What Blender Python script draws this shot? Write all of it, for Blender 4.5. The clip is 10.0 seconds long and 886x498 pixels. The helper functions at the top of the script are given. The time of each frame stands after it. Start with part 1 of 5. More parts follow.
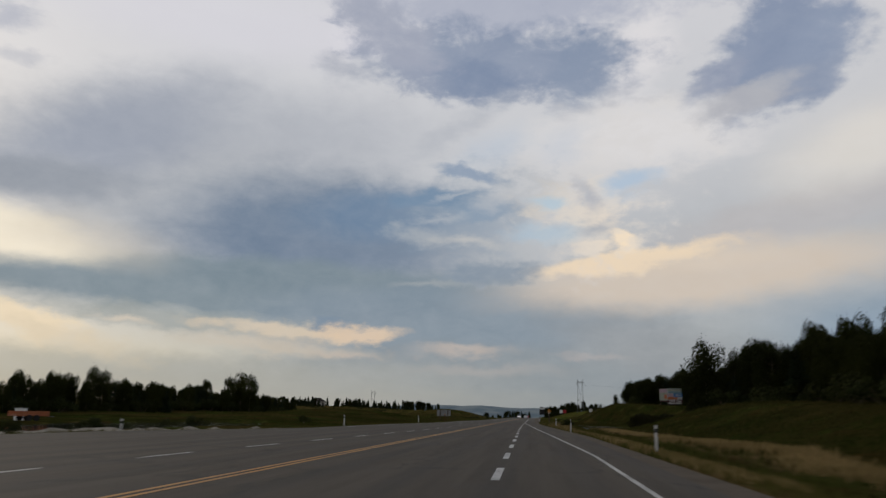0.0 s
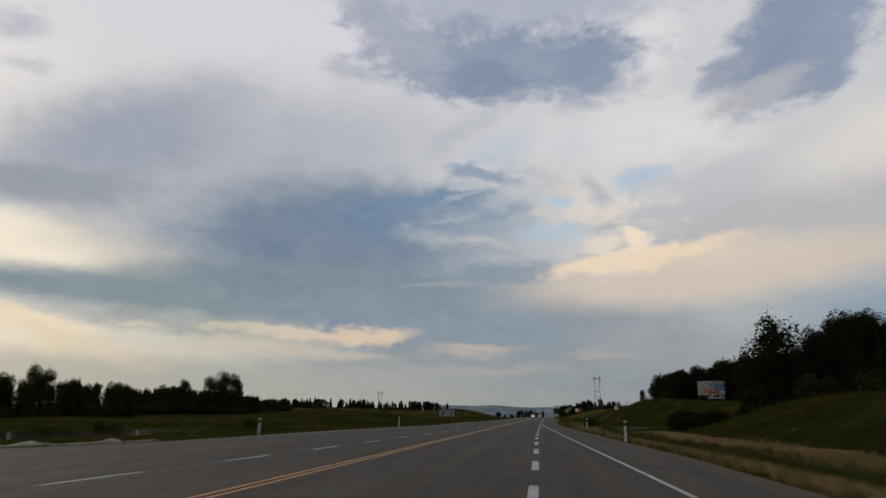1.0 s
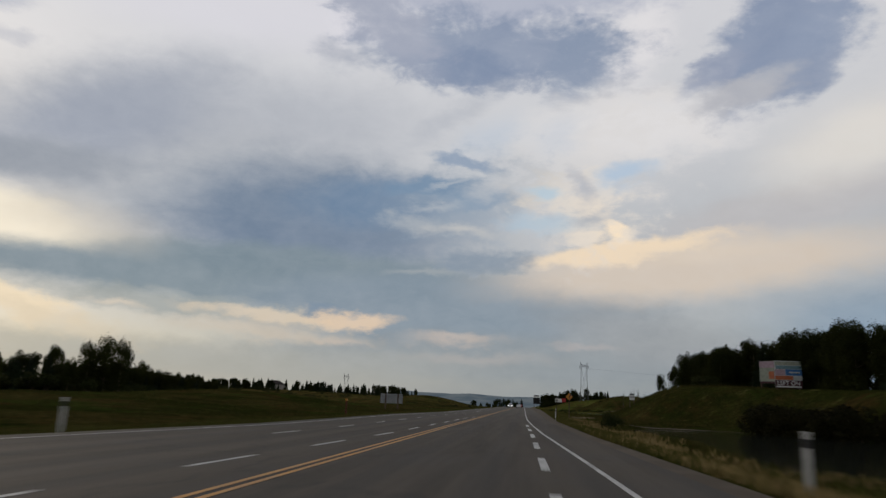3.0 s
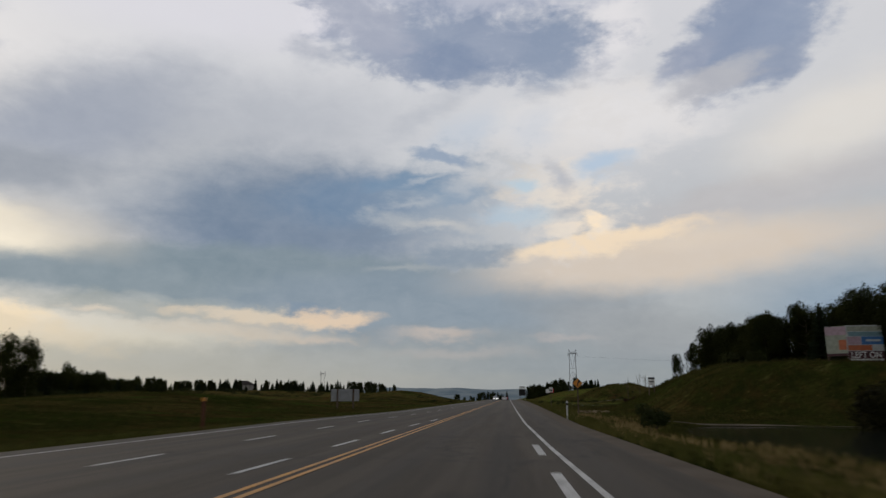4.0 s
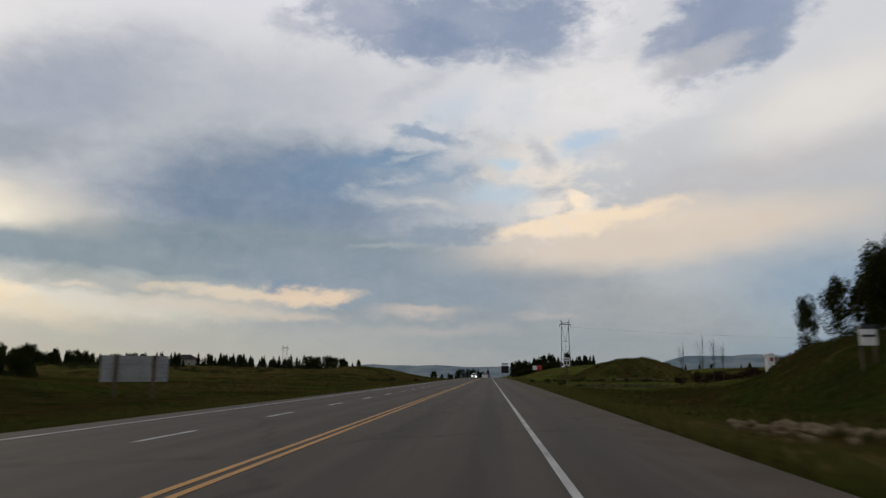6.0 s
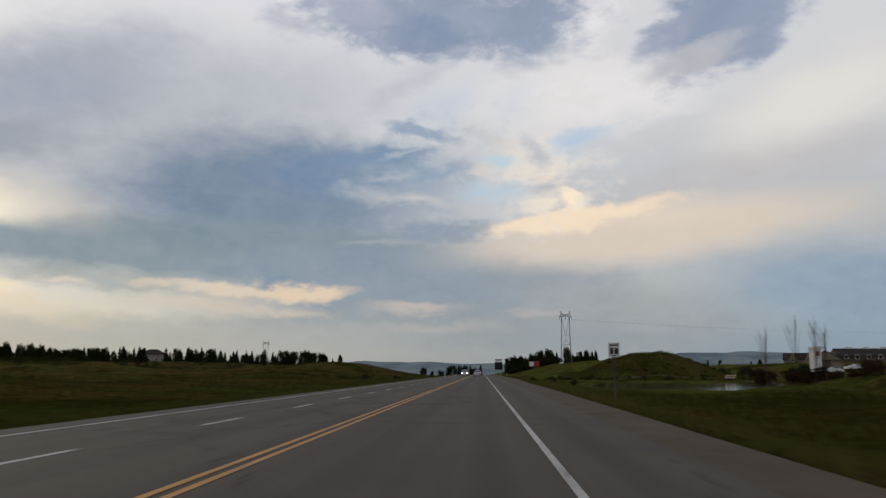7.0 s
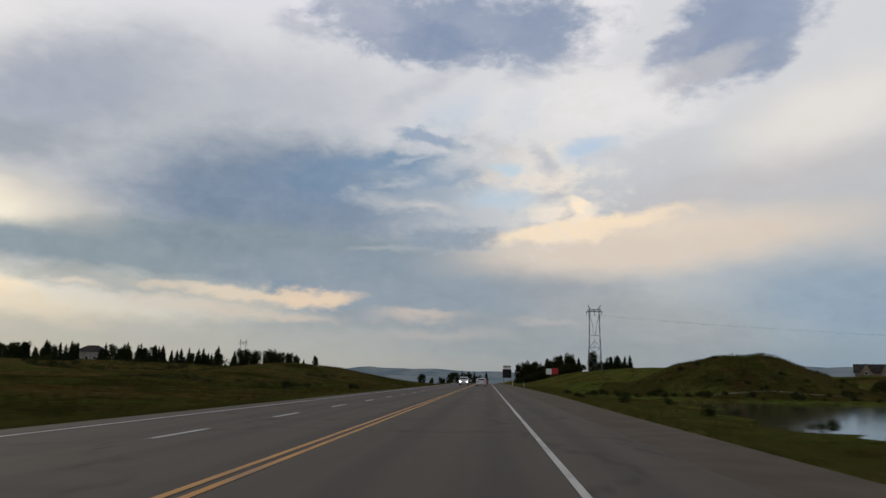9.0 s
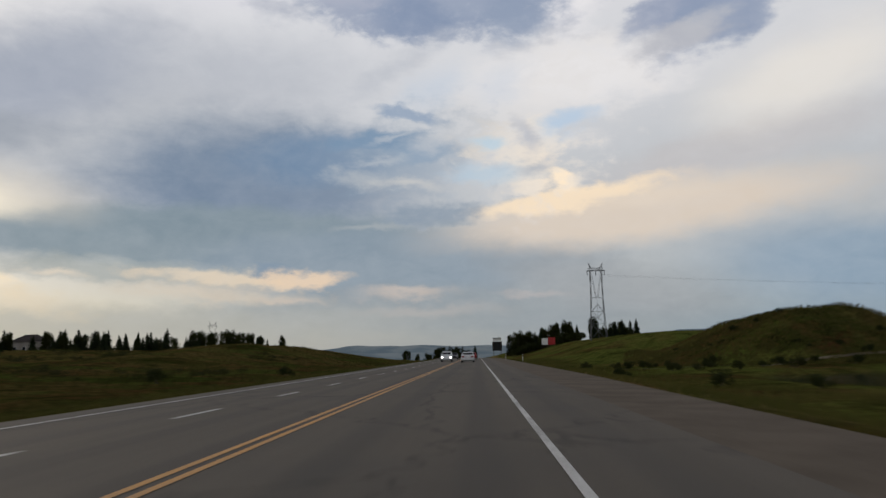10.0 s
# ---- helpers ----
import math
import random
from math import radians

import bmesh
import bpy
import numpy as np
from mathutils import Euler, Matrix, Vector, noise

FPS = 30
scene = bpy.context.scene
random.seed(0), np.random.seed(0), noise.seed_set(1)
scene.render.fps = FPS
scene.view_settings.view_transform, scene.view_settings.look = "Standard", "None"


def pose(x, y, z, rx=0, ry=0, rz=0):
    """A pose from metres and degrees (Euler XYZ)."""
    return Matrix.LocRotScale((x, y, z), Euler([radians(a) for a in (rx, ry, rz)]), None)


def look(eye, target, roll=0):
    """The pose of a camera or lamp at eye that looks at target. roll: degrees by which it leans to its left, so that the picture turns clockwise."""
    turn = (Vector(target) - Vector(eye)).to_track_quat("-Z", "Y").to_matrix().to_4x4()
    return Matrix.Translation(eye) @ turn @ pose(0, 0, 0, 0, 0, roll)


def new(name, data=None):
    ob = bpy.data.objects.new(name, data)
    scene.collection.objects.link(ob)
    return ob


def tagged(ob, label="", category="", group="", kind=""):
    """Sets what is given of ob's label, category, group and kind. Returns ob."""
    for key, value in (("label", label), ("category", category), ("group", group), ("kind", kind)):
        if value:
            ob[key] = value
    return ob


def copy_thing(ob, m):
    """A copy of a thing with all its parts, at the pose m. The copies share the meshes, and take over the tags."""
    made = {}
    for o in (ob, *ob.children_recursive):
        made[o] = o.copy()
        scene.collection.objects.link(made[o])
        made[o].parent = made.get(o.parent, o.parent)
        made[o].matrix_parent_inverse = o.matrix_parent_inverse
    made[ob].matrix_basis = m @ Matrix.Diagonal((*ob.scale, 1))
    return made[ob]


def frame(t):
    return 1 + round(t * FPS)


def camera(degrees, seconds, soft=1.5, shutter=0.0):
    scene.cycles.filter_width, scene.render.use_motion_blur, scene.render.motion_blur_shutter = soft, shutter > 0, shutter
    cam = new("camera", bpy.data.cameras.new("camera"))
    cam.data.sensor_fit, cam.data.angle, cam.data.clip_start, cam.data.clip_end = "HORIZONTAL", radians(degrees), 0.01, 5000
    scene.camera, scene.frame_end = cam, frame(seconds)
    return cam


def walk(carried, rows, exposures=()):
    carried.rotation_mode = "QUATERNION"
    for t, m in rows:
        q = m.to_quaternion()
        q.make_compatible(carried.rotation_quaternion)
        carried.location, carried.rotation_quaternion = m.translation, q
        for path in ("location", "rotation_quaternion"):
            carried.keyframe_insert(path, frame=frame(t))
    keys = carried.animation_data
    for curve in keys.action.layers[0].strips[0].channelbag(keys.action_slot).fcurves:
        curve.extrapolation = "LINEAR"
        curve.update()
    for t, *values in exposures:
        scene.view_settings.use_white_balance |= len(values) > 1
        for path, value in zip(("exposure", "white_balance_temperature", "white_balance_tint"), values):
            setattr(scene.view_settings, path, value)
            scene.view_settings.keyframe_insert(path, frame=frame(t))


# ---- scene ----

cam = camera(62.2, 10.0, soft=1.4, shutter=0.55)

# seconds, x, y, yaw to the left, pitch up, lean to the left
PATH_ROWS = [
    (0, 2.265, -0.000, 7.090, 12.677, 1.174),
    (0.5, 1.913, 13.035, 7.340, 11.980, -0.145),
    (1, 1.568, 26.096, 7.902, 12.702, 0.410),
    (1.5, 1.246, 39.218, 7.929, 12.911, 0.238),
    (2, 0.955, 52.440, 6.795, 12.118, 0.465),
    (2.2, 0.849, 57.768, 7.058, 11.417, 1.074),
    (3.3, 0.324, 87.290, 6.465, 11.869, 2.119),
    (3.5, 0.233, 92.698, 6.183, 11.277, 1.001),
    (4, 0.018, 106.315, 4.985, 11.426, -0.118),
    (4.5, -0.131, 120.080, 4.093, 10.917, -0.517),
    (5, -0.153, 134.020, 4.176, 10.686, 0.301),
    (5.5, -0.140, 148.135, 3.871, 9.981, 0.311),
    (7, -0.272, 190.991, 3.045, 9.470, 0.172),
    (7.5, -0.323, 205.456, 3.483, 9.052, 1.646),
    (8, -0.342, 220.100, 3.015, 9.164, 1.222),
    (8.5, -0.361, 234.935, 3.273, 9.274, 0.967),
    (9, -0.356, 249.936, 3.659, 10.014, 1.261),
    (9.5, -0.294, 265.048, 3.138, 9.358, -0.086),
    (10, -0.212, 280.205, 2.463, 8.162, -1.242),
]
EYE_HEIGHT = 1.2


def row_pose(x, y, yaw, pitch, lean):
    ya, pi = radians(yaw), radians(pitch)
    eye = Vector((x, y, EYE_HEIGHT))
    ahead = Vector((-math.sin(ya) * math.cos(pi), math.cos(ya) * math.cos(pi), math.sin(pi)))
    return look(eye, eye + ahead, lean)


walk(cam, [(t, row_pose(x, y, a, b, c)) for t, x, y, a, b, c in PATH_ROWS],
     exposures=[(0, -0.12), (2.2, -0.10), (3.5, -0.05), (5.0, 0.0), (7.0, 0.02), (10, 0.05)])

# ---------------------------------------------------------------- world and light
SUN_AZ, SUN_EL = -48.0, 17.0      # degrees to the right of the road's direction, and up

world = bpy.data.worlds.new("world")
scene.world = world
world.use_nodes = True


class Nodes:
    """Short ways to add and link nodes in one tree."""

    def __init__(self, tree):
        self.tree = tree

    def add(self, kind, **inputs):
        n = self.tree.nodes.new(kind)
        return n

    def link(self, a, b):
        self.tree.links.new(a, b)

    def feed(self, socket, value):
        if isinstance(value, bpy.types.NodeSocket):
            self.tree.links.new(value, socket)
        else:
            socket.default_value = value

    def math(self, op, a, b=0.0, c=None, clamp=False):
        n = self.tree.nodes.new("ShaderNodeMath")
        n.operation, n.use_clamp = op, clamp
        self.feed(n.inputs[0], a)
        self.feed(n.inputs[1], b)
        if c is not None:
            self.feed(n.inputs[2], c)
        return n.outputs[0]

    def vmath(self, op, a, b=(0, 0, 0)):
        n = self.tree.nodes.new("ShaderNodeVectorMath")
        n.operation = op
        self.feed(n.inputs[0], a)
        if op == "SCALE":
            self.feed(n.inputs["Scale"], b)
        else:
            self.feed(n.inputs[1], b)
        return n.outputs["Value"] if op in ("LENGTH", "DOT_PRODUCT") else n.outputs["Vector"]

    def noise(self, vector, scale, detail=4.0, rough=0.5, color=False, distort=0.0):
        n = self.tree.nodes.new("ShaderNodeTexNoise")
        if vector is not None:
            self.link(vector, n.inputs["Vector"])
        n.inputs["Scale"].default_value = scale
        n.inputs["Detail"].default_value = detail
        n.inputs["Roughness"].default_value = rough
        n.inputs["Distortion"].default_value = distort
        return n.outputs["Color"] if color else n.outputs[0]

    def remap(self, value, a, b, c=0.0, d=1.0, smooth=True):
        n = self.tree.nodes.new("ShaderNodeMapRange")
        n.interpolation_type = "SMOOTHSTEP" if smooth else "LINEAR"
        for i, v in enumerate((value, a, b, c, d)):
            self.feed(n.inputs[i], v)
        return n.outputs[0]

    def mix(self, fac, a, b, blend="MIX"):
        n = self.tree.nodes.new("ShaderNodeMix")
        n.data_type, n.blend_type = "RGBA", blend
        self.feed(n.inputs[0], fac)
        for s, v in ((n.inputs[6], a), (n.inputs[7], b)):
            self.feed(s, (*v, 1) if isinstance(v, tuple) and len(v) == 3 else v)
        return n.outputs[2]


def build_sky():
    """An evening sky: broken grey cloud decks over pale blue, warm light low down. Angles in degrees right of ahead and up."""
    g = Nodes(world.node_tree)
    world.node_tree.nodes.clear()
    out = g.add("ShaderNodeOutputWorld")
    back = g.add("ShaderNodeBackground")
    g.link(back.outputs[0], out.inputs[0])
    coord = g.add("ShaderNodeTexCoord").outputs["Generated"]
    sep = g.add("ShaderNodeSeparateXYZ")
    g.link(coord, sep.inputs[0])
    x, y, z = sep.outputs
    az = g.math("MULTIPLY", g.math("ARCTAN2", x, y), 57.2958)
    el = g.math("MULTIPLY", g.math("ARCSINE", z), 57.2958)
    comb = g.add("ShaderNodeCombineXYZ")
    g.link(az, comb.inputs[0])
    g.link(el, comb.inputs[1])
    flat = comb.outputs[0]
    # clouds are drawn out sideways towards the horizon
    stretch = g.vmath("MULTIPLY", coord, (1.0, 1.0, 2.1))
    half = (0.5, 0.5, 0.5)
    big = g.vmath("SUBTRACT", g.noise(stretch, 5.0, 4.0, 0.5, color=True), half)
    small = g.vmath("SUBTRACT", g.noise(stretch, 17.0, 6.0, 0.58, color=True), half)
    wide = g.vmath("MULTIPLY", big, (3.4, 1.7, 0.0))
    fine = g.vmath("MULTIPLY", small, (4.2, 2.4, 0.0))
    soft_p = g.vmath("ADD", flat, g.vmath("ADD", wide, g.vmath("SCALE", fine, 0.5)))
    rag_p = g.vmath("ADD", flat, g.vmath("ADD", g.vmath("SCALE", wide, 0.25), fine))
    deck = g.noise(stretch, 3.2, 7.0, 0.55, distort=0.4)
    wisps = g.noise(stretch, 15.0, 8.0, 0.60, distort=0.5)
    curls = g.noise(g.vmath("MULTIPLY", coord, (1.0, 1.0, 1.5)), 44.0, 6.0, 0.6)
    ragged = g.math("ADD", g.math("MULTIPLY", g.math("SUBTRACT", wisps, 0.5), 2.0), g.math("MULTIPLY", g.math("SUBTRACT", curls, 0.5), 1.1))

    def tone(r, gr, b):
        """A colour from its everyday 0 to 255 values."""
        return tuple(((c / 255 + 0.055) / 1.055) ** 2.4 * k for c, k in zip((r, gr, b), SKY_GAIN))

    clear = g.add("ShaderNodeTexSky")
    clear.sky_type, clear.sun_disc = "NISHITA", False
    clear.sun_elevation, clear.sun_rotation = radians(SUN_EL), radians(SUN_AZ)
    sky_blue = g.mix(1.0, clear.outputs[0], (0.11, 0.11, 0.11), "MULTIPLY")
    # the thin high cloud behind all the rest
    ground_air = g.mix(g.remap(az, -45.0, 10.0), tone(172, 169, 157), tone(133, 142, 149))
    ground_air = g.mix(g.remap(az, 9.0, 26.0), ground_air, tone(118, 138, 156))
    base = g.mix(g.remap(el, 1.0, 9.0), ground_air, tone(163, 167, 172))
    base = g.mix(g.remap(el, 8.0, 24.0), base, tone(198, 200, 205))
    base = g.mix(g.math("MULTIPLY", g.remap(el, 22.0, 34.0), 0.8), base, tone(208, 209, 216))
    base = g.mix(0.12, base, sky_blue)
    layers = [base]

    def split(p):
        n = g.add("ShaderNodeSeparateXYZ")
        g.link(p, n.inputs[0])
        return n.outputs[0], n.outputs[1]

    soft_uv, rag_uv = split(soft_p), split(rag_p)

    def lay(colour, alpha, az0, el0, ra, re, turn, inner, rag, soft):
        """Lays one cloud over those before it: an oval, soft at its rim or eaten into by the torn noise."""
        u, v = rag_uv if rag > 0.2 else soft_uv
        c, s = math.cos(radians(turn)), math.sin(radians(turn))
        p, q = 1 / (ra * 1.25), 1 / (re * 1.25)
        a = g.math("MULTIPLY_ADD", v, s * p, g.math("MULTIPLY_ADD", u, c * p, -(az0 * c + el0 * s) * p))
        b = g.math("MULTIPLY_ADD", v, c * q, g.math("MULTIPLY_ADD", u, -s * q, (az0 * s - el0 * c) * q))
        d = g.math("SQRT", g.math("MULTIPLY_ADD", b, b, g.math("MULTIPLY", a, a)))
        if rag:
            d = g.math("MULTIPLY_ADD", ragged, rag, d)
        mask = g.remap(d, min(inner, 1 - soft) if rag > 0.2 else inner, 1.0, alpha, 0.0)
        layers[0] = g.mix(mask, layers[0], tone(*colour))

    # broad soft masses
    lay((160, 166, 175), 0.85, -27.2, 16.6, 16.7, 7.0, 0, 0.35, 0.1, 0.6)  # grey haze over the left half
    lay((141, 150, 167), 0.85, -32.2, 19.5, 11.4, 4.1, 26, 0.2, 0.1, 0.6)  # grey veil high on the left
    lay((138, 146, 158), 0.85, -37.7, 15.1, 7.1, 1.7, 4, 0.3, 0.1, 0.6)  # its lower edge
    lay((204, 205, 216), 0.6, -24.1, 28.4, 18.1, 3.1, 0, 0.2, 0.15, 0.6)  # lilac whiteness overhead
    lay((164, 170, 181), 0.75, -17.7, 21.2, 13.3, 3.8, 0, 0.1, 0.1, 0.6)  # middle veil
    lay((104, 122, 145), 0.96, -16.5, 13.0, 13.8, 5.6, 0, 0.35, 0.1, 0.6)  # heavy underside
    lay((99, 124, 153), 0.8, -11.0, 15.3, 8.6, 2.3, 4, 0.3, 0.2, 0.6)  # its core
    lay((113, 130, 142), 0.93, -22.4, 9.0, 21.5, 2.3, 0, 0.55, 0.1, 0.6)  # underside, lower part
    lay((120, 136, 151), 0.94, -6.3, 6.8, 16.3, 3.1, 0, 0.5, 0.1, 0.6)  # underside ahead
    lay((129, 139, 147), 0.85, -1.9, 3.4, 21.4, 2.0, 0, 0.4, 0.1, 0.6)  # low grey ahead
    lay((140, 146, 152), 0.8, 9.9, 5.3, 10.4, 2.6, -10, 0.25, 0.1, 0.6)  # low grey on the right
    lay((120, 142, 163), 0.88, 28.8, 5.7, 12.6, 3.3, -4, 0.3, 0.0, 0.6)  # blue-grey deck far right
    lay((174, 174, 178), 0.85, 19.8, 14.4, 12.0, 2.0, 8, 0.3, 0.1, 0.6)  # grey band right
    lay((217, 213, 206), 0.6, 25.2, 18.8, 8.7, 3.3, 12, 0.2, 0.0, 0.6)  # pale glow right
    lay((212, 212, 217), 0.8, 9.0, 27.1, 4.7, 2.8, 60, 0.2, 0.3, 0.6)  # white gap between the torn clouds
    lay((212, 212, 222), 0.6, -14.4, 28.2, 2.8, 1.6, 0, 0, 0.3, 0.6)  # white gap left of them
    lay((211, 211, 214), 0.85, 8.5, 21.0, 10.4, 2.9, 0, 0.3, 0.3, 0.6)  # white field in the middle
    lay((146, 153, 153), 0.8, -26.3, 6.3, 12.8, 1.1, -3, 0.25, 0.25, 0.6)  # grey veil under the underside
    lay((168, 174, 186), 0.6, -14.3, 26.2, 4.2, 1.4, 10, 0.1, 0.6, 0.6)  # scrap behind the first torn cloud
    # warm light in the gaps
    lay((198, 187, 175), 0.9, 12.6, 10.3, 16.4, 2.3, 5, 0.35, 0.1, 0.6)  # cream belt right
    lay((224, 206, 181), 0.97, 7.3, 11.7, 8.8, 0.9, 8, 0.35, 0.25, 0.6)  # bright lip of the belt
    lay((207, 195, 180), 0.5, 14.3, 11.8, 7.8, 1.2, 6, 0.0, 0.0, 0.6)  # belt reaching right
    lay((234, 216, 190), 0.97, 6.9, 13.2, 1.5, 0.9, -30, 0.4, 0.25, 0.6)  # sunlit head
    lay((222, 209, 191), 0.95, 4.7, 12.7, 1.7, 0.5, 0, 0.3, 0.35, 0.6)  # sunlit cloudlet
    lay((214, 203, 190), 0.9, 5.1, 15.2, 2.2, 0.8, -15, 0.2, 0.5, 0.6)  # sunlit curl
    lay((214, 206, 195), 0.85, 6.0, 16.7, 1.9, 1.0, -50, 0.2, 0.5, 0.6)  # sunlit curl above
    lay((232, 224, 206), 0.98, -39.2, 11.3, 7.5, 1.9, -4, 0.4, 0.08, 0.6)  # left glow
    lay((190, 186, 178), 0.6, -32.9, 11.6, 6.2, 2.1, -8, 0.1, 0.1, 0.6)  # left glow's fading end
    lay((164, 164, 155), 0.8, -32.3, 2.5, 19.6, 1.9, -2, 0.4, 0.1, 0.6)  # cream haze low on the left
    lay((156, 159, 157), 0.6, -18.2, 2.6, 17.1, 1.6, 0, 0.3, 0.0, 0.6)  # cream haze lowest
    lay((226, 210, 182), 0.95, -36.5, 5.8, 4.0, 1.1, -12, 0.35, 0.35, 0.6)  # lit bank left
    lay((202, 191, 170), 0.6, -33.6, 4.6, 5.6, 0.9, -14, 0.2, 0.4, 0.6)  # lit bank's foot
    lay((207, 196, 180), 0.7, -30.7, 6.2, 2.2, 0.4, -6, 0, 0.4, 0.6)  # lit wisp
    lay((204, 191, 172), 0.85, -19.7, 6.0, 7.1, 0.7, -4, 0.2, 0.45, 0.5)  # lit bank middle
    lay((210, 189, 165), 0.9, -12.8, 6.0, 4.0, 0.7, 3, 0.3, 0.4, 0.45)  # lit bank end
    lay((192, 182, 167), 0.7, -20.0, 4.8, 8.7, 0.8, -3, 0.1, 0.3, 0.6)  # lit bank below
    lay((184, 173, 163), 0.6, -14.5, 4.3, 3.2, 0.4, -4, 0, 0.4, 0.6)  # lit streak below the end
    lay((184, 173, 165), 0.7, -5.6, 4.8, 4.8, 0.6, 0, 0, 0.35, 0.6)  # dim lit streak ahead
    lay((163, 160, 161), 0.6, 4.4, 4.5, 3.4, 0.4, 0, 0, 0.4, 0.6)  # dim lit streak right
    lay((166, 162, 160), 0.5, -3.6, 3.4, 6.5, 0.6, 0, 0, 0.3, 0.6)  # rosy streak low ahead
    # torn dark clouds
    lay((156, 164, 184), 0.85, -1.9, 30.8, 15.1, 2.4, 0, 0.4, 0.5, 0.5)  # grey top of the first
    lay((126, 140, 165), 0.95, -2.8, 26.9, 12.4, 3.0, -4, 0.4, 0.55, 0.45)  # first torn cloud
    lay((112, 129, 158), 0.85, -4.7, 25.5, 5.9, 1.9, -6, 0.35, 0.4, 0.6)  # its dark belly
    lay((124, 139, 164), 0.9, 4.2, 26.0, 4.1, 2.5, 35, 0.35, 0.45, 0.6)  # its dark right half
    lay((154, 161, 179), 0.85, -12.0, 28.8, 6.7, 2.2, -30, 0.3, 0.7, 0.5)  # its left shoulder
    lay((168, 174, 185), 0.65, -5.8, 22.1, 7.0, 1.1, 28, 0, 0.35, 0.6)  # its trailing veil
    lay((121, 136, 163), 0.97, 18.9, 25.9, 5.7, 3.8, 35, 0.5, 0.4, 0.4)  # second torn cloud
    lay((130, 144, 169), 0.9, 22.4, 25.8, 3.1, 2.6, 20, 0.35, 0.45, 0.6)  # its right lobe
    lay((130, 143, 167), 0.9, 21.3, 23.2, 2.7, 1.4, 20, 0.35, 0.4, 0.6)  # its low right lobe
    lay((138, 148, 170), 0.8, 14.5, 24.5, 3.1, 1.3, 30, 0.35, 0.4, 0.6)  # its left foot
    lay((166, 169, 178), 0.85, 16.2, 22.7, 3.8, 1.1, 8, 0.35, 0.35, 0.5)  # its pale underside
    lay((168, 172, 181), 0.6, 18.5, 23.6, 2.3, 0.8, 12, 0.2, 0.4, 0.6)  # pale notch in the second
    lay((160, 166, 180), 0.6, -16.1, 26.4, 2.6, 1.0, -10, 0, 0.5, 0.6)  # scrap left
    lay((164, 170, 186), 0.75, -40.3, 25.4, 3.0, 1.2, 10, 0.1, 0.45, 0.6)  # scrap far left
    lay((176, 180, 191), 0.6, -39.4, 23.1, 2.7, 0.6, 8, 0, 0.4, 0.6)  # scrap under it
    # broken cloud and blue in the middle
    lay((203, 203, 205), 0.62, 3.1, 17.7, 9.3, 6.0, 20, 0.2, 1.0, 0.6)  # broken pale cloud
    lay((134, 150, 168), 0.7, -4.1, 15.2, 6.8, 4.2, 10, 0.2, 0.9, 0.6)  # broken grey cloud
    lay((214, 206, 195), 0.62, 4.0, 15.1, 4.8, 2.6, -10, 0.2, 1.1, 0.6)  # broken lit cloud
    lay((158, 182, 202), 0.7, 1.1, 14.0, 3.8, 0.9, 0, 0.1, 0.5, 0.6)  # blue gap
    lay((164, 190, 210), 0.75, 1.5, 16.2, 1.8, 0.7, -10, 0.1, 0.5, 0.6)  # blue gap above
    lay((162, 183, 206), 0.9, 7.7, 17.5, 2.9, 1.2, 15, 0.2, 0.35, 0.6)  # blue gap right
    lay((175, 187, 203), 0.65, -2.8, 20.5, 4.2, 1.7, 20, 0, 0.4, 0.6)  # blue veil
    lay((180, 190, 205), 0.5, 2.7, 20.6, 3.2, 1.9, 30, 0, 0.4, 0.6)  # blue veil right
    lay((130, 148, 172), 0.9, -4.9, 18.6, 2.9, 0.5, -12, 0.3, 0.35, 0.6)  # dark scrap
    lay((106, 132, 160), 0.9, -7.6, 16.6, 5.3, 0.8, 4, 0.3, 0.4, 0.5)  # dark rim
    lay((120, 142, 166), 0.9, -4.1, 15.7, 3.2, 0.7, 6, 0.3, 0.35, 0.6)  # dark scrap below
    lay((155, 163, 178), 0.7, 4.2, 16.6, 1.9, 0.9, -60, 0, 0.5, 0.6)  # dark scrap among the curls
    lay((152, 160, 172), 0.7, 5.0, 14.2, 2.2, 0.6, 5, 0, 0.5, 0.6)  # dark scrap under the curls
    lay((124, 139, 156), 0.92, -2.5, 10.9, 4.0, 1.1, 3, 0.35, 0.4, 0.5)  # grey cloudlet
    lay((134, 146, 158), 0.7, -1.9, 10.2, 2.2, 0.5, 0, 0, 0.4, 0.6)  # grey cloudlet foot
    lay((166, 174, 184), 0.6, -5.8, 16.8, 2.6, 0.3, 14, 0.1, 0.4, 0.6)  # pale streak
    lay((164, 172, 181), 0.6, -7.6, 15.1, 2.9, 0.4, 8, 0.1, 0.4, 0.6)  # pale streak below
    lay((166, 172, 178), 0.6, -8.2, 13.4, 3.6, 1.0, -8, 0.1, 0.6, 0.6)  # pale broken patch
    lay((183, 184, 184), 0.75, -5.0, 13.1, 3.6, 0.6, 0, 0, 0.5, 0.6)  # pale broken patch right
    lay((186, 189, 194), 0.6, -1.6, 16.9, 3.6, 0.9, 25, 0, 0.6, 0.6)  # pale curl
    lay((158, 164, 168), 0.5, -7.7, 9.9, 3.6, 0.4, 2, 0, 0.4, 0.6)  # pale foot streak
    lay((113, 132, 152), 0.85, -16.0, 6.5, 1.6, 0.5, 0, 0.1, 0.3, 0.5)  # dark notch over the lit bank
    lay((128, 143, 152), 0.5, -24.3, 6.9, 3.6, 0.3, -2, 0, 0.3, 0.6)  # dark edge over the lit bank
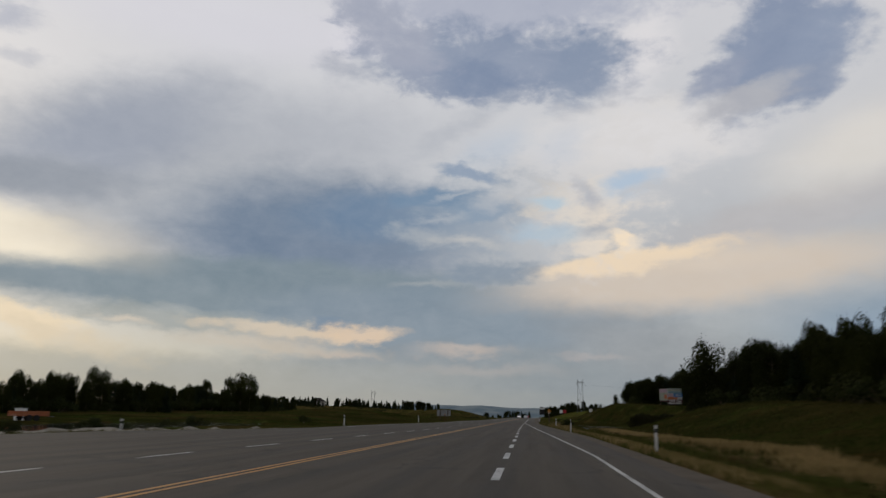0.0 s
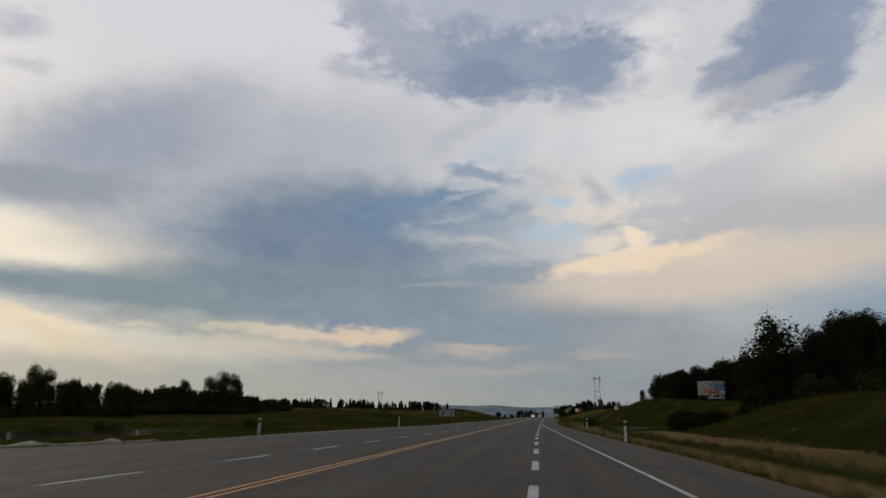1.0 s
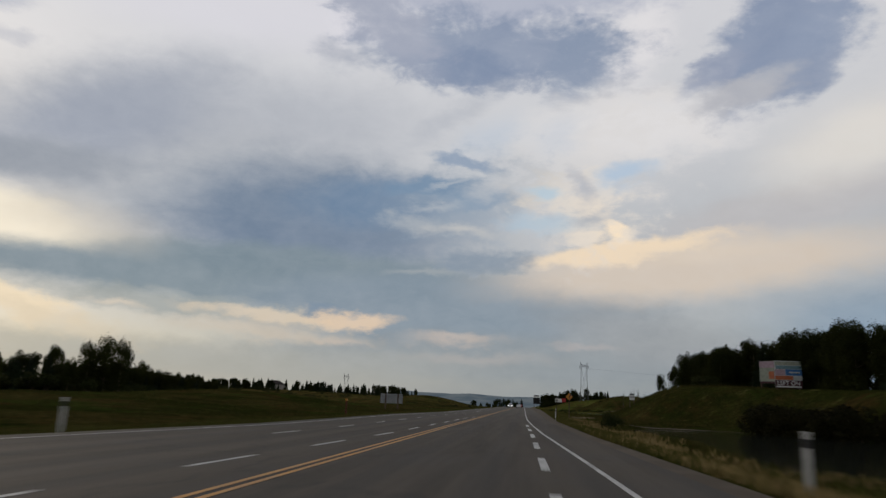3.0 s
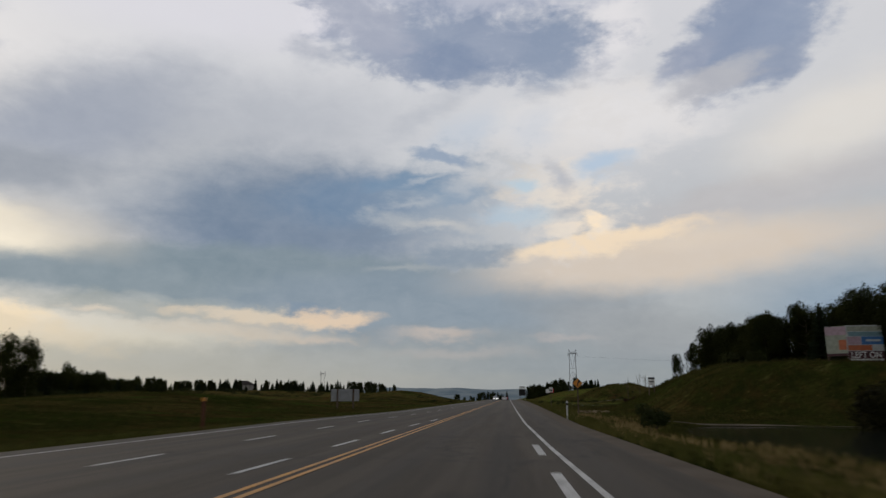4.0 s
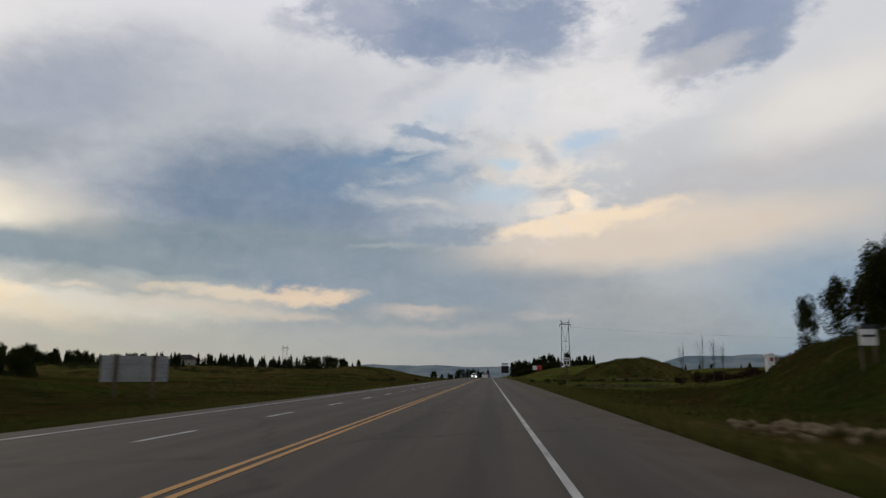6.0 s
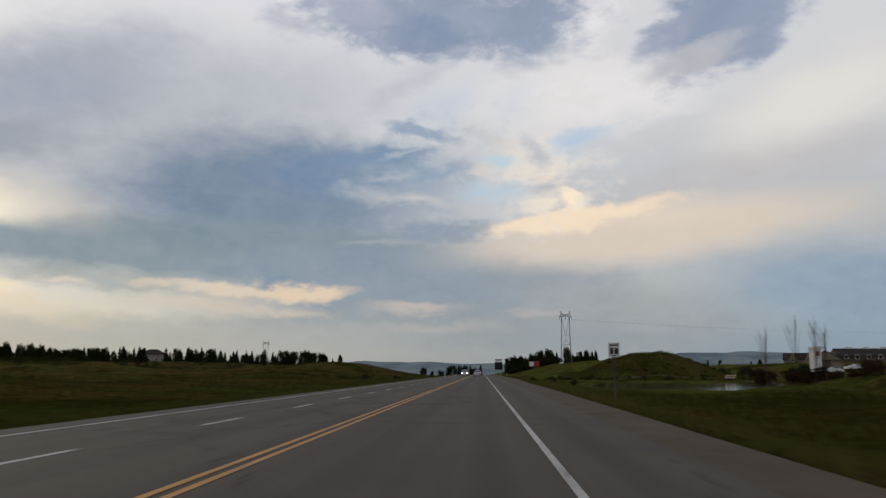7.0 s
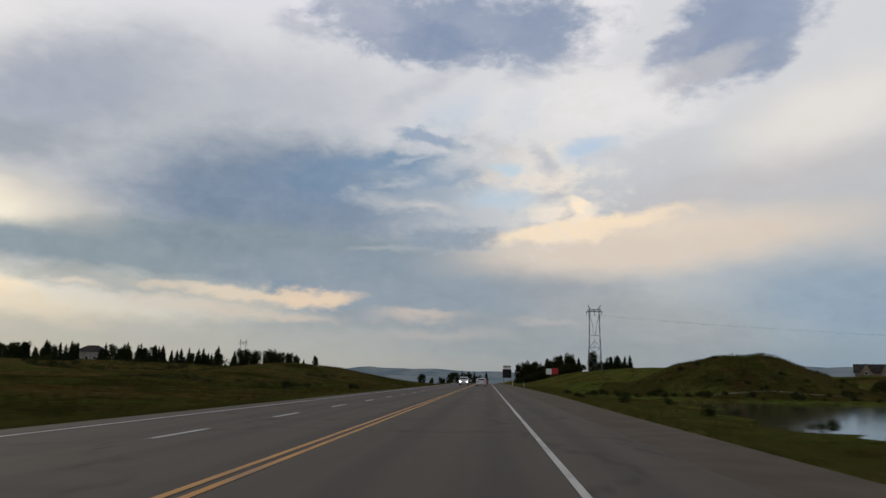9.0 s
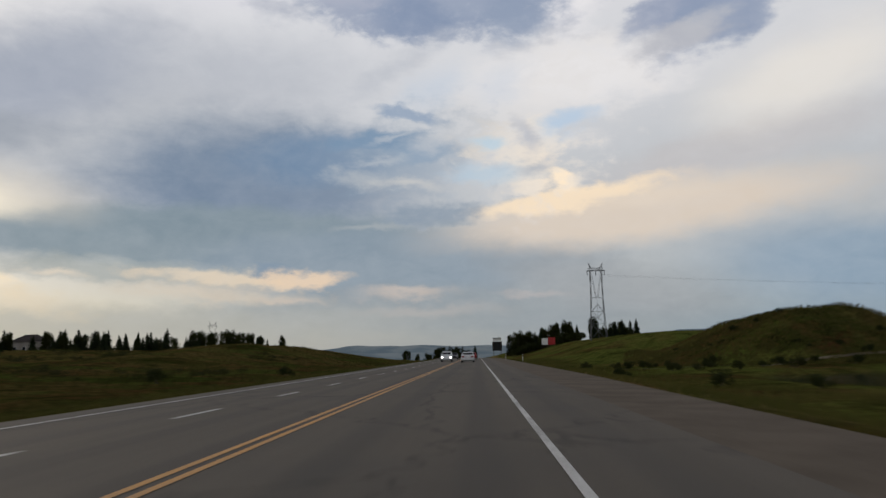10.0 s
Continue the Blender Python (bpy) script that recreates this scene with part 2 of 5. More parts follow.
    # faint streaks through all of it
    col = g.mix(g.remap(ragged, -0.6, 0.6, 0.0, 0.09, smooth=False), layers[0], tone(222, 226, 232))
    # the thick air just over the horizon
    col = g.mix(g.remap(el, 0.3, 4.0, 0.7, 0.0), col, ground_air)
    # dark deck added overhead, above the view, to lower the light on the ground
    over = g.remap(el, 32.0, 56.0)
    dimming_deck = g.mix(g.remap(deck, 0.3, 0.7), (0.105, 0.114, 0.132), (0.048, 0.054, 0.066))
    col = g.mix(g.math("MULTIPLY", over, 0.95), col, dimming_deck)
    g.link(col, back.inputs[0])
    back.inputs[1].default_value = 1.0


SKY_GAIN = (1.20, 1.165, 1.125)
build_sky()

sun_data = bpy.data.lights.new("sun", "SUN")
sun_data.energy, sun_data.angle, sun_data.color = 0.5, radians(14), (1.0, 0.86, 0.70)
sun = new("sun", sun_data)
sun_dir = Vector((math.sin(radians(SUN_AZ)) * math.cos(radians(SUN_EL)), math.cos(radians(SUN_AZ)) * math.cos(radians(SUN_EL)), math.sin(radians(SUN_EL))))
sun.matrix_world = look(sun_dir * 300, (0, 0, 0))


# ---------------------------------------------------------------- materials
def material(name, rough=0.8, metal=0.0):
    m = bpy.data.materials.new(name)
    m.use_nodes = True
    g = Nodes(m.node_tree)
    bsdf = m.node_tree.nodes["Principled BSDF"]
    bsdf.inputs["Roughness"].default_value = rough
    bsdf.inputs["Metallic"].default_value = metal
    bsdf.inputs["Specular IOR Level"].default_value = 0.08 if rough >= 0.7 else 0.4
    return m, g, bsdf


def bump(g, bsdf, height, strength, distance):
    b = g.add("ShaderNodeBump")
    b.inputs["Strength"].default_value, b.inputs["Distance"].default_value = strength, distance
    g.link(height, b.inputs["Height"])
    g.link(b.outputs[0], bsdf.inputs["Normal"])


def where(g):
    return g.add("ShaderNodeNewGeometry").outputs["Position"]


def mottled(name, a, b, scale, rough=0.8, metal=0.0, fine=8.0, depth=0.0, lo=0.35, hi=0.65):
    """Two colours mixed by a coarse and a fine noise, with a little relief."""
    m, g, bsdf = material(name, rough, metal)
    p = where(g)
    f = g.math("ADD", g.math("MULTIPLY", g.noise(p, scale, 4), 0.65), g.math("MULTIPLY", g.noise(p, scale * fine, 3), 0.35))
    g.link(g.mix(g.remap(f, lo, hi), a, b), bsdf.inputs["Base Color"])
    if depth:
        bump(g, bsdf, g.noise(p, scale * fine, 5), 0.6, depth)
    return m


def asphalt_material():
    m, g, bsdf = material("asphalt", 0.85)
    bsdf.inputs["Specular IOR Level"].default_value = 0.2
    p = where(g)
    sep = g.add("ShaderNodeSeparateXYZ")
    g.link(p, sep.inputs[0])
    along = g.vmath("MULTIPLY", p, (1.0, 0.035, 1.0))
    streak = g.noise(along, 1.3, 5, 0.6)
    grit = g.noise(p, 55.0, 2)
    stain = g.noise(p, 0.22, 4)
    col = g.mix(g.remap(streak, 0.3, 0.7), (0.045, 0.037, 0.028), (0.082, 0.068, 0.052))
    # base colour made paler further on, where the road looks brighter
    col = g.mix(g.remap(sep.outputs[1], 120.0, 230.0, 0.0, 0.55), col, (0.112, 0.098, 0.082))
    col = g.mix(g.math("MULTIPLY", g.remap(stain, 0.5, 0.75), 0.5), col, (0.058, 0.054, 0.051))
    # wheel tracks polished darker along each lane
    wave = g.math("SINE", g.math("MULTIPLY", g.math("ADD", sep.outputs[0], 0.62), 3.55))
    col = g.mix(g.math("MULTIPLY", g.remap(wave, 0.1, 1.0), 0.35), col, (0.044, 0.042, 0.041))
    # sealed cracks
    v = g.add("ShaderNodeTexVoronoi")
    v.feature = "DISTANCE_TO_EDGE"
    v.inputs["Scale"].default_value = 0.16
    g.link(g.vmath("ADD", g.vmath("MULTIPLY", p, (1.0, 0.6, 1.0)), g.vmath("SCALE", g.noise(p, 0.9, 4, color=True), 1.6)), v.inputs["Vector"])
    crack = g.remap(v.outputs["Distance"], 0.004, 0.012, 1.0, 0.0)
    col = g.mix(g.math("MULTIPLY", crack, 0.55), col, (0.022, 0.021, 0.021))
    col = g.mix(g.remap(grit, 0.45, 0.8, 0.0, 0.35), col, (0.145, 0.137, 0.13))
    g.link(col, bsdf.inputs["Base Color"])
    bump(g, bsdf, grit, 0.5, 0.01)
    return m


def grass_material():
    """Summer grass in clumps: green, olive, rusty and dry straw, driest beside the pavement."""
    m, g, bsdf = material("grass_ground", 1.0)
    bsdf.inputs["Specular IOR Level"].default_value = 0.0
    p = where(g)
    sep = g.add("ShaderNodeSeparateXYZ")
    g.link(p, sep.inputs[0])
    big = g.noise(p, 0.045, 4, 0.55)
    mid = g.noise(p, 0.35, 6, 0.65)
    fine = g.noise(g.vmath("MULTIPLY", p, (1, 1, 0.35)), 5.0, 6, 0.7)
    drift = g.noise(g.vmath("MULTIPLY", p, (1.0, 0.25, 1.0)), 0.5, 5, 0.65)
    col = g.mix(g.remap(big, 0.42, 0.58), (0.050, 0.056, 0.013), (0.118, 0.086, 0.030))
    col = g.mix(g.math("MULTIPLY", g.remap(drift, 0.50, 0.62), 0.8), col, (0.125, 0.072, 0.028))
    lush = g.noise(g.vmath("ADD", p, (90.0, 40.0, 0.0)), 0.07, 4, 0.6)
    col = g.mix(g.math("MULTIPLY", g.remap(lush, 0.50, 0.60), 0.85), col, (0.064, 0.098, 0.018))
    rust = g.noise(g.vmath("ADD", p, (-40.0, 70.0, 0.0)), 0.11, 5, 0.65)
    col = g.mix(g.math("MULTIPLY", g.remap(rust, 0.53, 0.64), 0.8), col, (0.115, 0.052, 0.024))
    # greener and lighter on the low meadow further on
    lighter_green = g.math("MULTIPLY", g.math("MULTIPLY", g.remap(sep.outputs[1], 215.0, 270.0), g.remap(sep.outputs[0], -8.0, 0.0)), g.remap(lush, 0.38, 0.56))
    # darker colour along the first stretch
    early = g.math("MULTIPLY", g.remap(sep.outputs[1], 190.0, 255.0, 0.8, 0.0), g.remap(big, 0.35, 0.55, 1.0, 0.5))
    col = g.mix(early, col, (0.026, 0.035, 0.007))
    # soft dark patches scattered over the grass
    dark_patch = g.noise(g.vmath("ADD", g.vmath("MULTIPLY", p, (1.0, 0.6, 1.0)), (10.0, 160.0, 0.0)), 0.075, 5, 0.62)
    col = g.mix(g.remap(dark_patch, 0.54, 0.66, 0.0, 0.6), col, (0.024, 0.029, 0.007))
    # more golden and paler with height on the left slope
    golden_top = g.math("MULTIPLY", g.math("MULTIPLY", g.remap(sep.outputs[1], 230.0, 300.0), g.remap(sep.outputs[0], -8.0, -30.0)), g.remap(sep.outputs[2], 0.5, 3.5, 0.2, 0.65))
    col = g.mix(g.math("MULTIPLY", golden_top, g.remap(dark_patch, 0.62, 0.48)), col, (0.135, 0.105, 0.036))
    col = g.mix(g.math("MULTIPLY", lighter_green, 0.65), col, (0.140, 0.165, 0.036))
    col = g.mix(g.math("MULTIPLY", g.remap(mid, 0.5, 0.3), 0.85), col, (0.016, 0.026, 0.006))
    col = g.mix(g.math("MULTIPLY", g.remap(mid, 0.58, 0.72), 0.8), col, (0.120, 0.118, 0.036))
    clump = g.noise(g.vmath("MULTIPLY", p, (1.0, 1.0, 0.5)), 1.6, 7, 0.75)
    col = g.mix(g.remap(clump, 0.44, 0.60, 0.0, 0.55), col, (0.020, 0.021, 0.006))
    col = g.mix(g.remap(fine, 0.40, 0.66, 0.0, 0.5), col, (0.020, 0.019, 0.006))
    col = g.mix(g.remap(clump, 0.40, 0.30, 0.0, 0.6), col, (0.150, 0.118, 0.042))
    # straw left lying along the verge
    side = g.math("ABSOLUTE", g.math("SUBTRACT", sep.outputs[0], 13.0))
    dry = g.math("MULTIPLY", g.remap(side, 0.3, 3.0, 1.0, 0.0), g.remap(sep.outputs[1], 62.0, 100.0, 1.0, 0.0))
    edge = g.remap(g.math("ABSOLUTE", g.math("SUBTRACT", sep.outputs[0], 6.4)), 0.3, 2.4, 0.45, 0.0)
    dry = g.math("MULTIPLY", g.math("MAXIMUM", dry, edge), g.remap(drift, 0.36, 0.52))
    col = g.mix(g.math("MULTIPLY", dry, g.remap(fine, 0.3, 0.6, 0.95, 0.6)), col, (0.34, 0.235, 0.115))
    g.link(col, bsdf.inputs["Base Color"])
    bump(g, bsdf, g.math("ADD", fine, mid), 1.0, 0.30)
    return m


def leaf_material(name, a, b):
    m, g, bsdf = material(name, 0.8)
    bsdf.inputs["Specular IOR Level"].default_value = 0.03
    p = where(g)
    rnd = g.add("ShaderNodeNewGeometry").outputs["Random Per Island"]
    tree = g.add("ShaderNodeObjectInfo").outputs["Random"]
    patch = g.remap(g.noise(p, 0.07, 4, 0.6), 0.38, 0.62)
    f = g.math("ADD", g.math("MULTIPLY", rnd, 0.4), g.math("ADD", g.math("MULTIPLY", tree, 0.2), g.math("MULTIPLY", patch, 0.4)))
    col = g.mix(f, a, b)
    col = g.mix(g.math("MULTIPLY", g.noise(p, 1.1, 3), 0.35), col, (0.010, 0.013, 0.005))
    g.link(col, bsdf.inputs["Base Color"])
    return m


def water_material():
    m, g, bsdf = material("pond_water", 0.06)
    bsdf.inputs["Base Color"].default_value = (0.018, 0.022, 0.020, 1)
    bsdf.inputs["IOR"].default_value = 1.33
    bsdf.inputs["Specular IOR Level"].default_value = 0.5
    p = where(g)
    bump(g, bsdf, g.noise(g.vmath("MULTIPLY", p, (0.5, 1.6, 1.0)), 1.6, 4), 0.10, 0.05)
    return m


def paint_material(name, col, worn):
    m, g, bsdf = material(name, 0.6)
    p = where(g)
    n = g.math("ADD", g.math("MULTIPLY", g.noise(p, 9.0, 5, 0.65), 0.6), g.math("MULTIPLY", g.noise(p, 0.8, 3), 0.4))
    g.link(g.mix(g.remap(n, 0.42, 0.66, 0.0, worn), col, (0.095, 0.09, 0.087)), bsdf.inputs["Base Color"])
    return m


def plain(name, col, rough=0.5, metal=0.0, grain=14.0, vary=0.25):
    """One paint with faint uneven dirt."""
    dark = tuple(c * (1 - vary) for c in col)
    return mottled(name, dark, col, grain * 0.2, rough, metal, 7.0)


def lamp_material(name, col, strength):
    m, g, bsdf = material(name, 0.3)
    bsdf.inputs["Base Color"].default_value = (*col, 1)
    bsdf.inputs["Emission Color"].default_value = (*col, 1)
    bsdf.inputs["Emission Strength"].default_value = strength
    return m


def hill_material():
    """Far hills; kilometres of evening haze are put into their colour and faint glow."""
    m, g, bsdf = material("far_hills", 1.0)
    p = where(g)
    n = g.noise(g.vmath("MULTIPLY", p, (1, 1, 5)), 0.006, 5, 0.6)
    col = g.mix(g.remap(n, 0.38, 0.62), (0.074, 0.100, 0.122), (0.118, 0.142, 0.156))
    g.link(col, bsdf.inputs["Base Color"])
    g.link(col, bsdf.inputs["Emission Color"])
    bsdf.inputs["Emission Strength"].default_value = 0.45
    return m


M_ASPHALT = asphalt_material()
M_GRASS = grass_material()
M_GRAVEL = mottled("gravel", (0.090, 0.074, 0.058), (0.128, 0.105, 0.083), 0.7, 0.95, 0, 22.0, 0.02)
M_TRAIL = mottled("pale_gravel", (0.22, 0.20, 0.165), (0.36, 0.33, 0.28), 0.9, 0.95, 0, 12.0, 0.02)
M_PATH = mottled("path_gravel", (0.09, 0.075, 0.05), (0.16, 0.135, 0.095), 0.9, 0.95, 0, 12.0, 0.02)
M_WHITE_LINE = paint_material("white_road_paint", (0.52, 0.52, 0.51), 0.8)
M_YELLOW_LINE = paint_material("yellow_road_paint", (0.56, 0.26, 0.028), 0.55)
M_WATER = water_material()
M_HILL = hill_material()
M_LEAF = leaf_material("poplar_leaves", (0.009, 0.013, 0.003), (0.034, 0.038, 0.007))
M_NEEDLE = leaf_material("spruce_needles", (0.008, 0.014, 0.007), (0.024, 0.033, 0.014))
M_BUSH = leaf_material("willow_leaves", (0.014, 0.022, 0.006), (0.046, 0.050, 0.016))
M_THICKET = leaf_material("thicket_leaves", (0.010, 0.011, 0.004), (0.034, 0.028, 0.010))
M_SHRUB = leaf_material("red_brown_twigs", (0.022, 0.012, 0.008), (0.055, 0.026, 0.018))
M_BLADE = leaf_material("grass_blades", (0.050, 0.068, 0.012), (0.140, 0.115, 0.034))
M_MEADOW = leaf_material("meadow_blades", (0.027, 0.037, 0.007), (0.084, 0.066, 0.019))
M_MOUND = leaf_material("wild_grass_blades", (0.042, 0.060, 0.014), (0.145, 0.098, 0.032))
M_STRAW = leaf_material("dry_grass_blades", (0.16, 0.115, 0.045), (0.46, 0.33, 0.15))
M_BARK = mottled("bark", (0.035, 0.028, 0.022), (0.10, 0.085, 0.05), 2.5, 0.95, 0, 6.0, 0.02)
M_STEEL = mottled("galvanised_steel", (0.06, 0.064, 0.07), (0.12, 0.125, 0.13), 0.6, 0.6, 0.3)
M_ALU = mottled("weathered_aluminium", (0.20, 0.205, 0.21), (0.30, 0.305, 0.31), 0.9, 0.55, 0.3)
M_WOOD = mottled("weathered_timber", (0.055, 0.040, 0.030), (0.12, 0.09, 0.065), 2.0, 0.9, 0, 9.0, 0.01)
M_POST_WHITE = plain("white_plastic", (0.50, 0.49, 0.46), 0.55)
M_BLACK = plain("black_plastic", (0.02, 0.02, 0.02), 0.5)
M_SIGN_WHITE = plain("white_sign_sheet", (0.72, 0.72, 0.70), 0.45)
M_SIGN_YELLOW = plain("yellow_sign_sheet", (0.54, 0.21, 0.016), 0.45)
M_RUBBER = plain("tyre_rubber", (0.025, 0.025, 0.025), 0.9)
M_GLASS_DARK = plain("dark_car_glass", (0.02, 0.024, 0.028), 0.08)
M_STUCCO = mottled("pale_stucco", (0.24, 0.22, 0.20), (0.33, 0.31, 0.28), 0.5, 0.9)
M_SHINGLE = mottled("brown_shingles", (0.030, 0.026, 0.025), (0.060, 0.052, 0.048), 0.9, 0.9)
M_SIDING = mottled("tan_siding", (0.15, 0.12, 0.09), (0.22, 0.18, 0.135), 0.6, 0.85)
M_STONE = mottled("pale_cast_stone", (0.50, 0.49, 0.47), (0.66, 0.65, 0.63), 1.2, 0.8)
M_ROCK = mottled("field_stone", (0.10, 0.075, 0.045), (0.20, 0.155, 0.095), 1.4, 0.9, 0, 6.0, 0.03)


# ---------------------------------------------------------------- mesh helpers
def smooth(a, b, v):
    t = min(1.0, max(0.0, (v - a) / (b - a)))
    return t * t * (3 - 2 * t)


def knots(table, v):
    """Piecewise straight interpolation of (place, value) pairs."""
    if v <= table[0][0]:
        return table[0][1]
    for (a, p), (b, q) in zip(table, table[1:]):
        if v <= b:
            return p + (q - p) * (v - a) / (b - a)
    return table[-1][1]


def part(name, bm, mat, parent=None, label=""):
    """Links a bmesh as one mesh object, under a thing or a part."""
    me = bpy.data.meshes.new(name)
    bm.to_mesh(me)
    bm.free()
    me.materials.append(mat)
    ob = new(name, me)
    if parent is not None:
        ob.parent = parent
    if label:
        tagged(ob, label)
    return ob


def thing(name, label, category, m=None, group="", kind=""):
    ob = new(name)
    ob.empty_display_size = 0.3
    if m is not None:
        ob.matrix_world = m
    return tagged(ob, label, category, group, kind)


def add_box(bm, x0, x1, y0, y1, z0, z1, m=None):
    vs = [bm.verts.new((x, y, z)) for z in (z0, z1) for x, y in ((x0, y0), (x1, y0), (x1, y1), (x0, y1))]
    for f in ((3, 2, 1, 0), (4, 5, 6, 7), (0, 1, 5, 4), (1, 2, 6, 5), (2, 3, 7, 6), (3, 0, 4, 7)):
        bm.faces.new([vs[i] for i in f])
    if m is not None:
        bmesh.ops.transform(bm, matrix=m, verts=vs)
    return vs


def box(x0, x1, y0, y1, z0, z1, bevel=0.0):
    bm = bmesh.new()
    add_box(bm, x0, x1, y0, y1, z0, z1)
    if bevel:
        bmesh.ops.bevel(bm, geom=bm.edges[:], offset=bevel, segments=2, affect="EDGES", profile=0.6)
    return bm


def add_beam(bm, a, b, w, sides=4, w2=None):
    """A straight bar between two points."""
    a, b = Vector(a), Vector(b)
    w2 = w if w2 is None else w2
    d = b - a
    m = Matrix.Translation(a) @ d.to_track_quat("Z", "Y").to_matrix().to_4x4()
    rings = []
    for h, r in ((0, w), (d.length, w2)):
        rings.append([bm.verts.new(m @ Vector((r * math.cos((i + 0.5) * math.tau / sides), r * math.sin((i + 0.5) * math.tau / sides), h))) for i in range(sides)])
    for i in range(sides):
        j = (i + 1) % sides
        bm.faces.new((rings[0][i], rings[0][j], rings[1][j], rings[1][i]))
    bm.faces.new(rings[0][::-1])
    bm.faces.new(rings[1])


def beam(a, b, w, sides=4, w2=None):
    bm = bmesh.new()
    add_beam(bm, a, b, w, sides, w2)
    return bm


def prism(points, depth, bevel=0.0):
    """An outline in x and z, drawn out along y about zero."""
    bm = bmesh.new()
    front = [bm.verts.new((x, -depth / 2, z)) for x, z in points]
    rear = [bm.verts.new((x, depth / 2, z)) for x, z in points]
    bm.faces.new(front)
    bm.faces.new(rear[::-1])
    n = len(points)
    for i in range(n):
        j = (i + 1) % n
        bm.faces.new((front[j], front[i], rear[i], rear[j]))
    bmesh.ops.recalc_face_normals(bm, faces=bm.faces[:])
    if bevel:
        bmesh.ops.bevel(bm, geom=bm.edges[:], offset=bevel, segments=2, affect="EDGES")
    return bm


def shade_smooth(ob):
    for p in ob.data.polygons:
        p.use_smooth = True
    return ob


# ---------------------------------------------------------------- the plan of road and ground
YELLOW_X = -3.42
RIGHT_LINE = [(-200, 4.3), (25, 4.2), (46, 3.5), (70, 2.64), (95, 1.9), (112, 1.3), (125, 1.0), (142, 0.76), (170, 0.70)]
RIGHT_DASH = [(-200, 1.75), (14, 1.54), (45, 1.28), (72, 0.98), (113, 0.81), (127, 0.66)]
RIGHT_EDGE = [(-200, 6.2), (14, 5.4), (50, 5.2), (80, 3.9), (112, 2.9), (140, 2.45), (176, 2.6), (230, 2.8), (700, 3.0)]
GRAVEL_EDGE = [(-200, 7.2), (14, 6.2), (50, 5.9), (80, 4.6), (112, 3.5), (140, 3.2), (176, 3.7), (230, 4.5), (280, 5.0), (320, 5.7), (700, 5.6)]
LEFT_LINE = [(-200, -19.0), (36, -19.0), (55, -13.6), (80, -13.2), (112, -10.4), (148, -10.6), (171, -9.1), (700, -9.1)]
LANE_A = [(-200, -7.6), (21, -7.4), (50, -6.4), (75, -5.8), (108, -4.5), (137, -4.28), (150, -3.9)]
LANE_B = [(-200, -11.2), (60, -9.2), (112, -7.5), (145, -7.5), (171, -6.5), (700, -6.6)]


def bend(y):
    """The road's sideways curve far ahead."""
    return -0.00042 * max(0.0, y - 430.0) ** 2 if y < 900 else -0.00042 * 470 ** 2 - 0.395 * (y - 900)


def road_z(y):
    if y < 470:
        return 0.0
    return -0.00006 * (y - 470) ** 2 if y < 800 else -0.00006 * 330 ** 2 - 0.0396 * min(y - 800, 600)


def right_edge(y):
    return knots(GRAVEL_EDGE, y) + bend(y)


def left_edge(y):
    return knots(LEFT_LINE, y) - 1.0 + bend(y)


PONDS = [  # x, y, half widths, water level
    (20.0, 132.0, 10.8, 28.0, -0.80),
    (52.0, 300.0, 35.0, 37.0, -0.76),
    (-42.0, 82.0, 9.0, 28.0, -0.70),
    (-47.0, 290.0, 8.0, 10.0, -0.70),
]


LEFT_RISE = [(110, 0.0), (170, 1.2), (215, 1.7), (242, 1.3), (272, 0.6), (308, 0.7), (345, 1.9), (395, 2.9), (440, 3.4), (560, 3.6), (690, 0.0)]


def pond_inside(x, y, k):
    px, py, a, b, _ = PONDS[k]
    w = 1.0 + 0.22 * noise.noise(Vector((x * 0.07, y * 0.07, k * 3.1)))
    return ((abs(x - px) / (a * w)) ** 3 + (abs(y - py) / (b * w)) ** 3) ** (1 / 3)


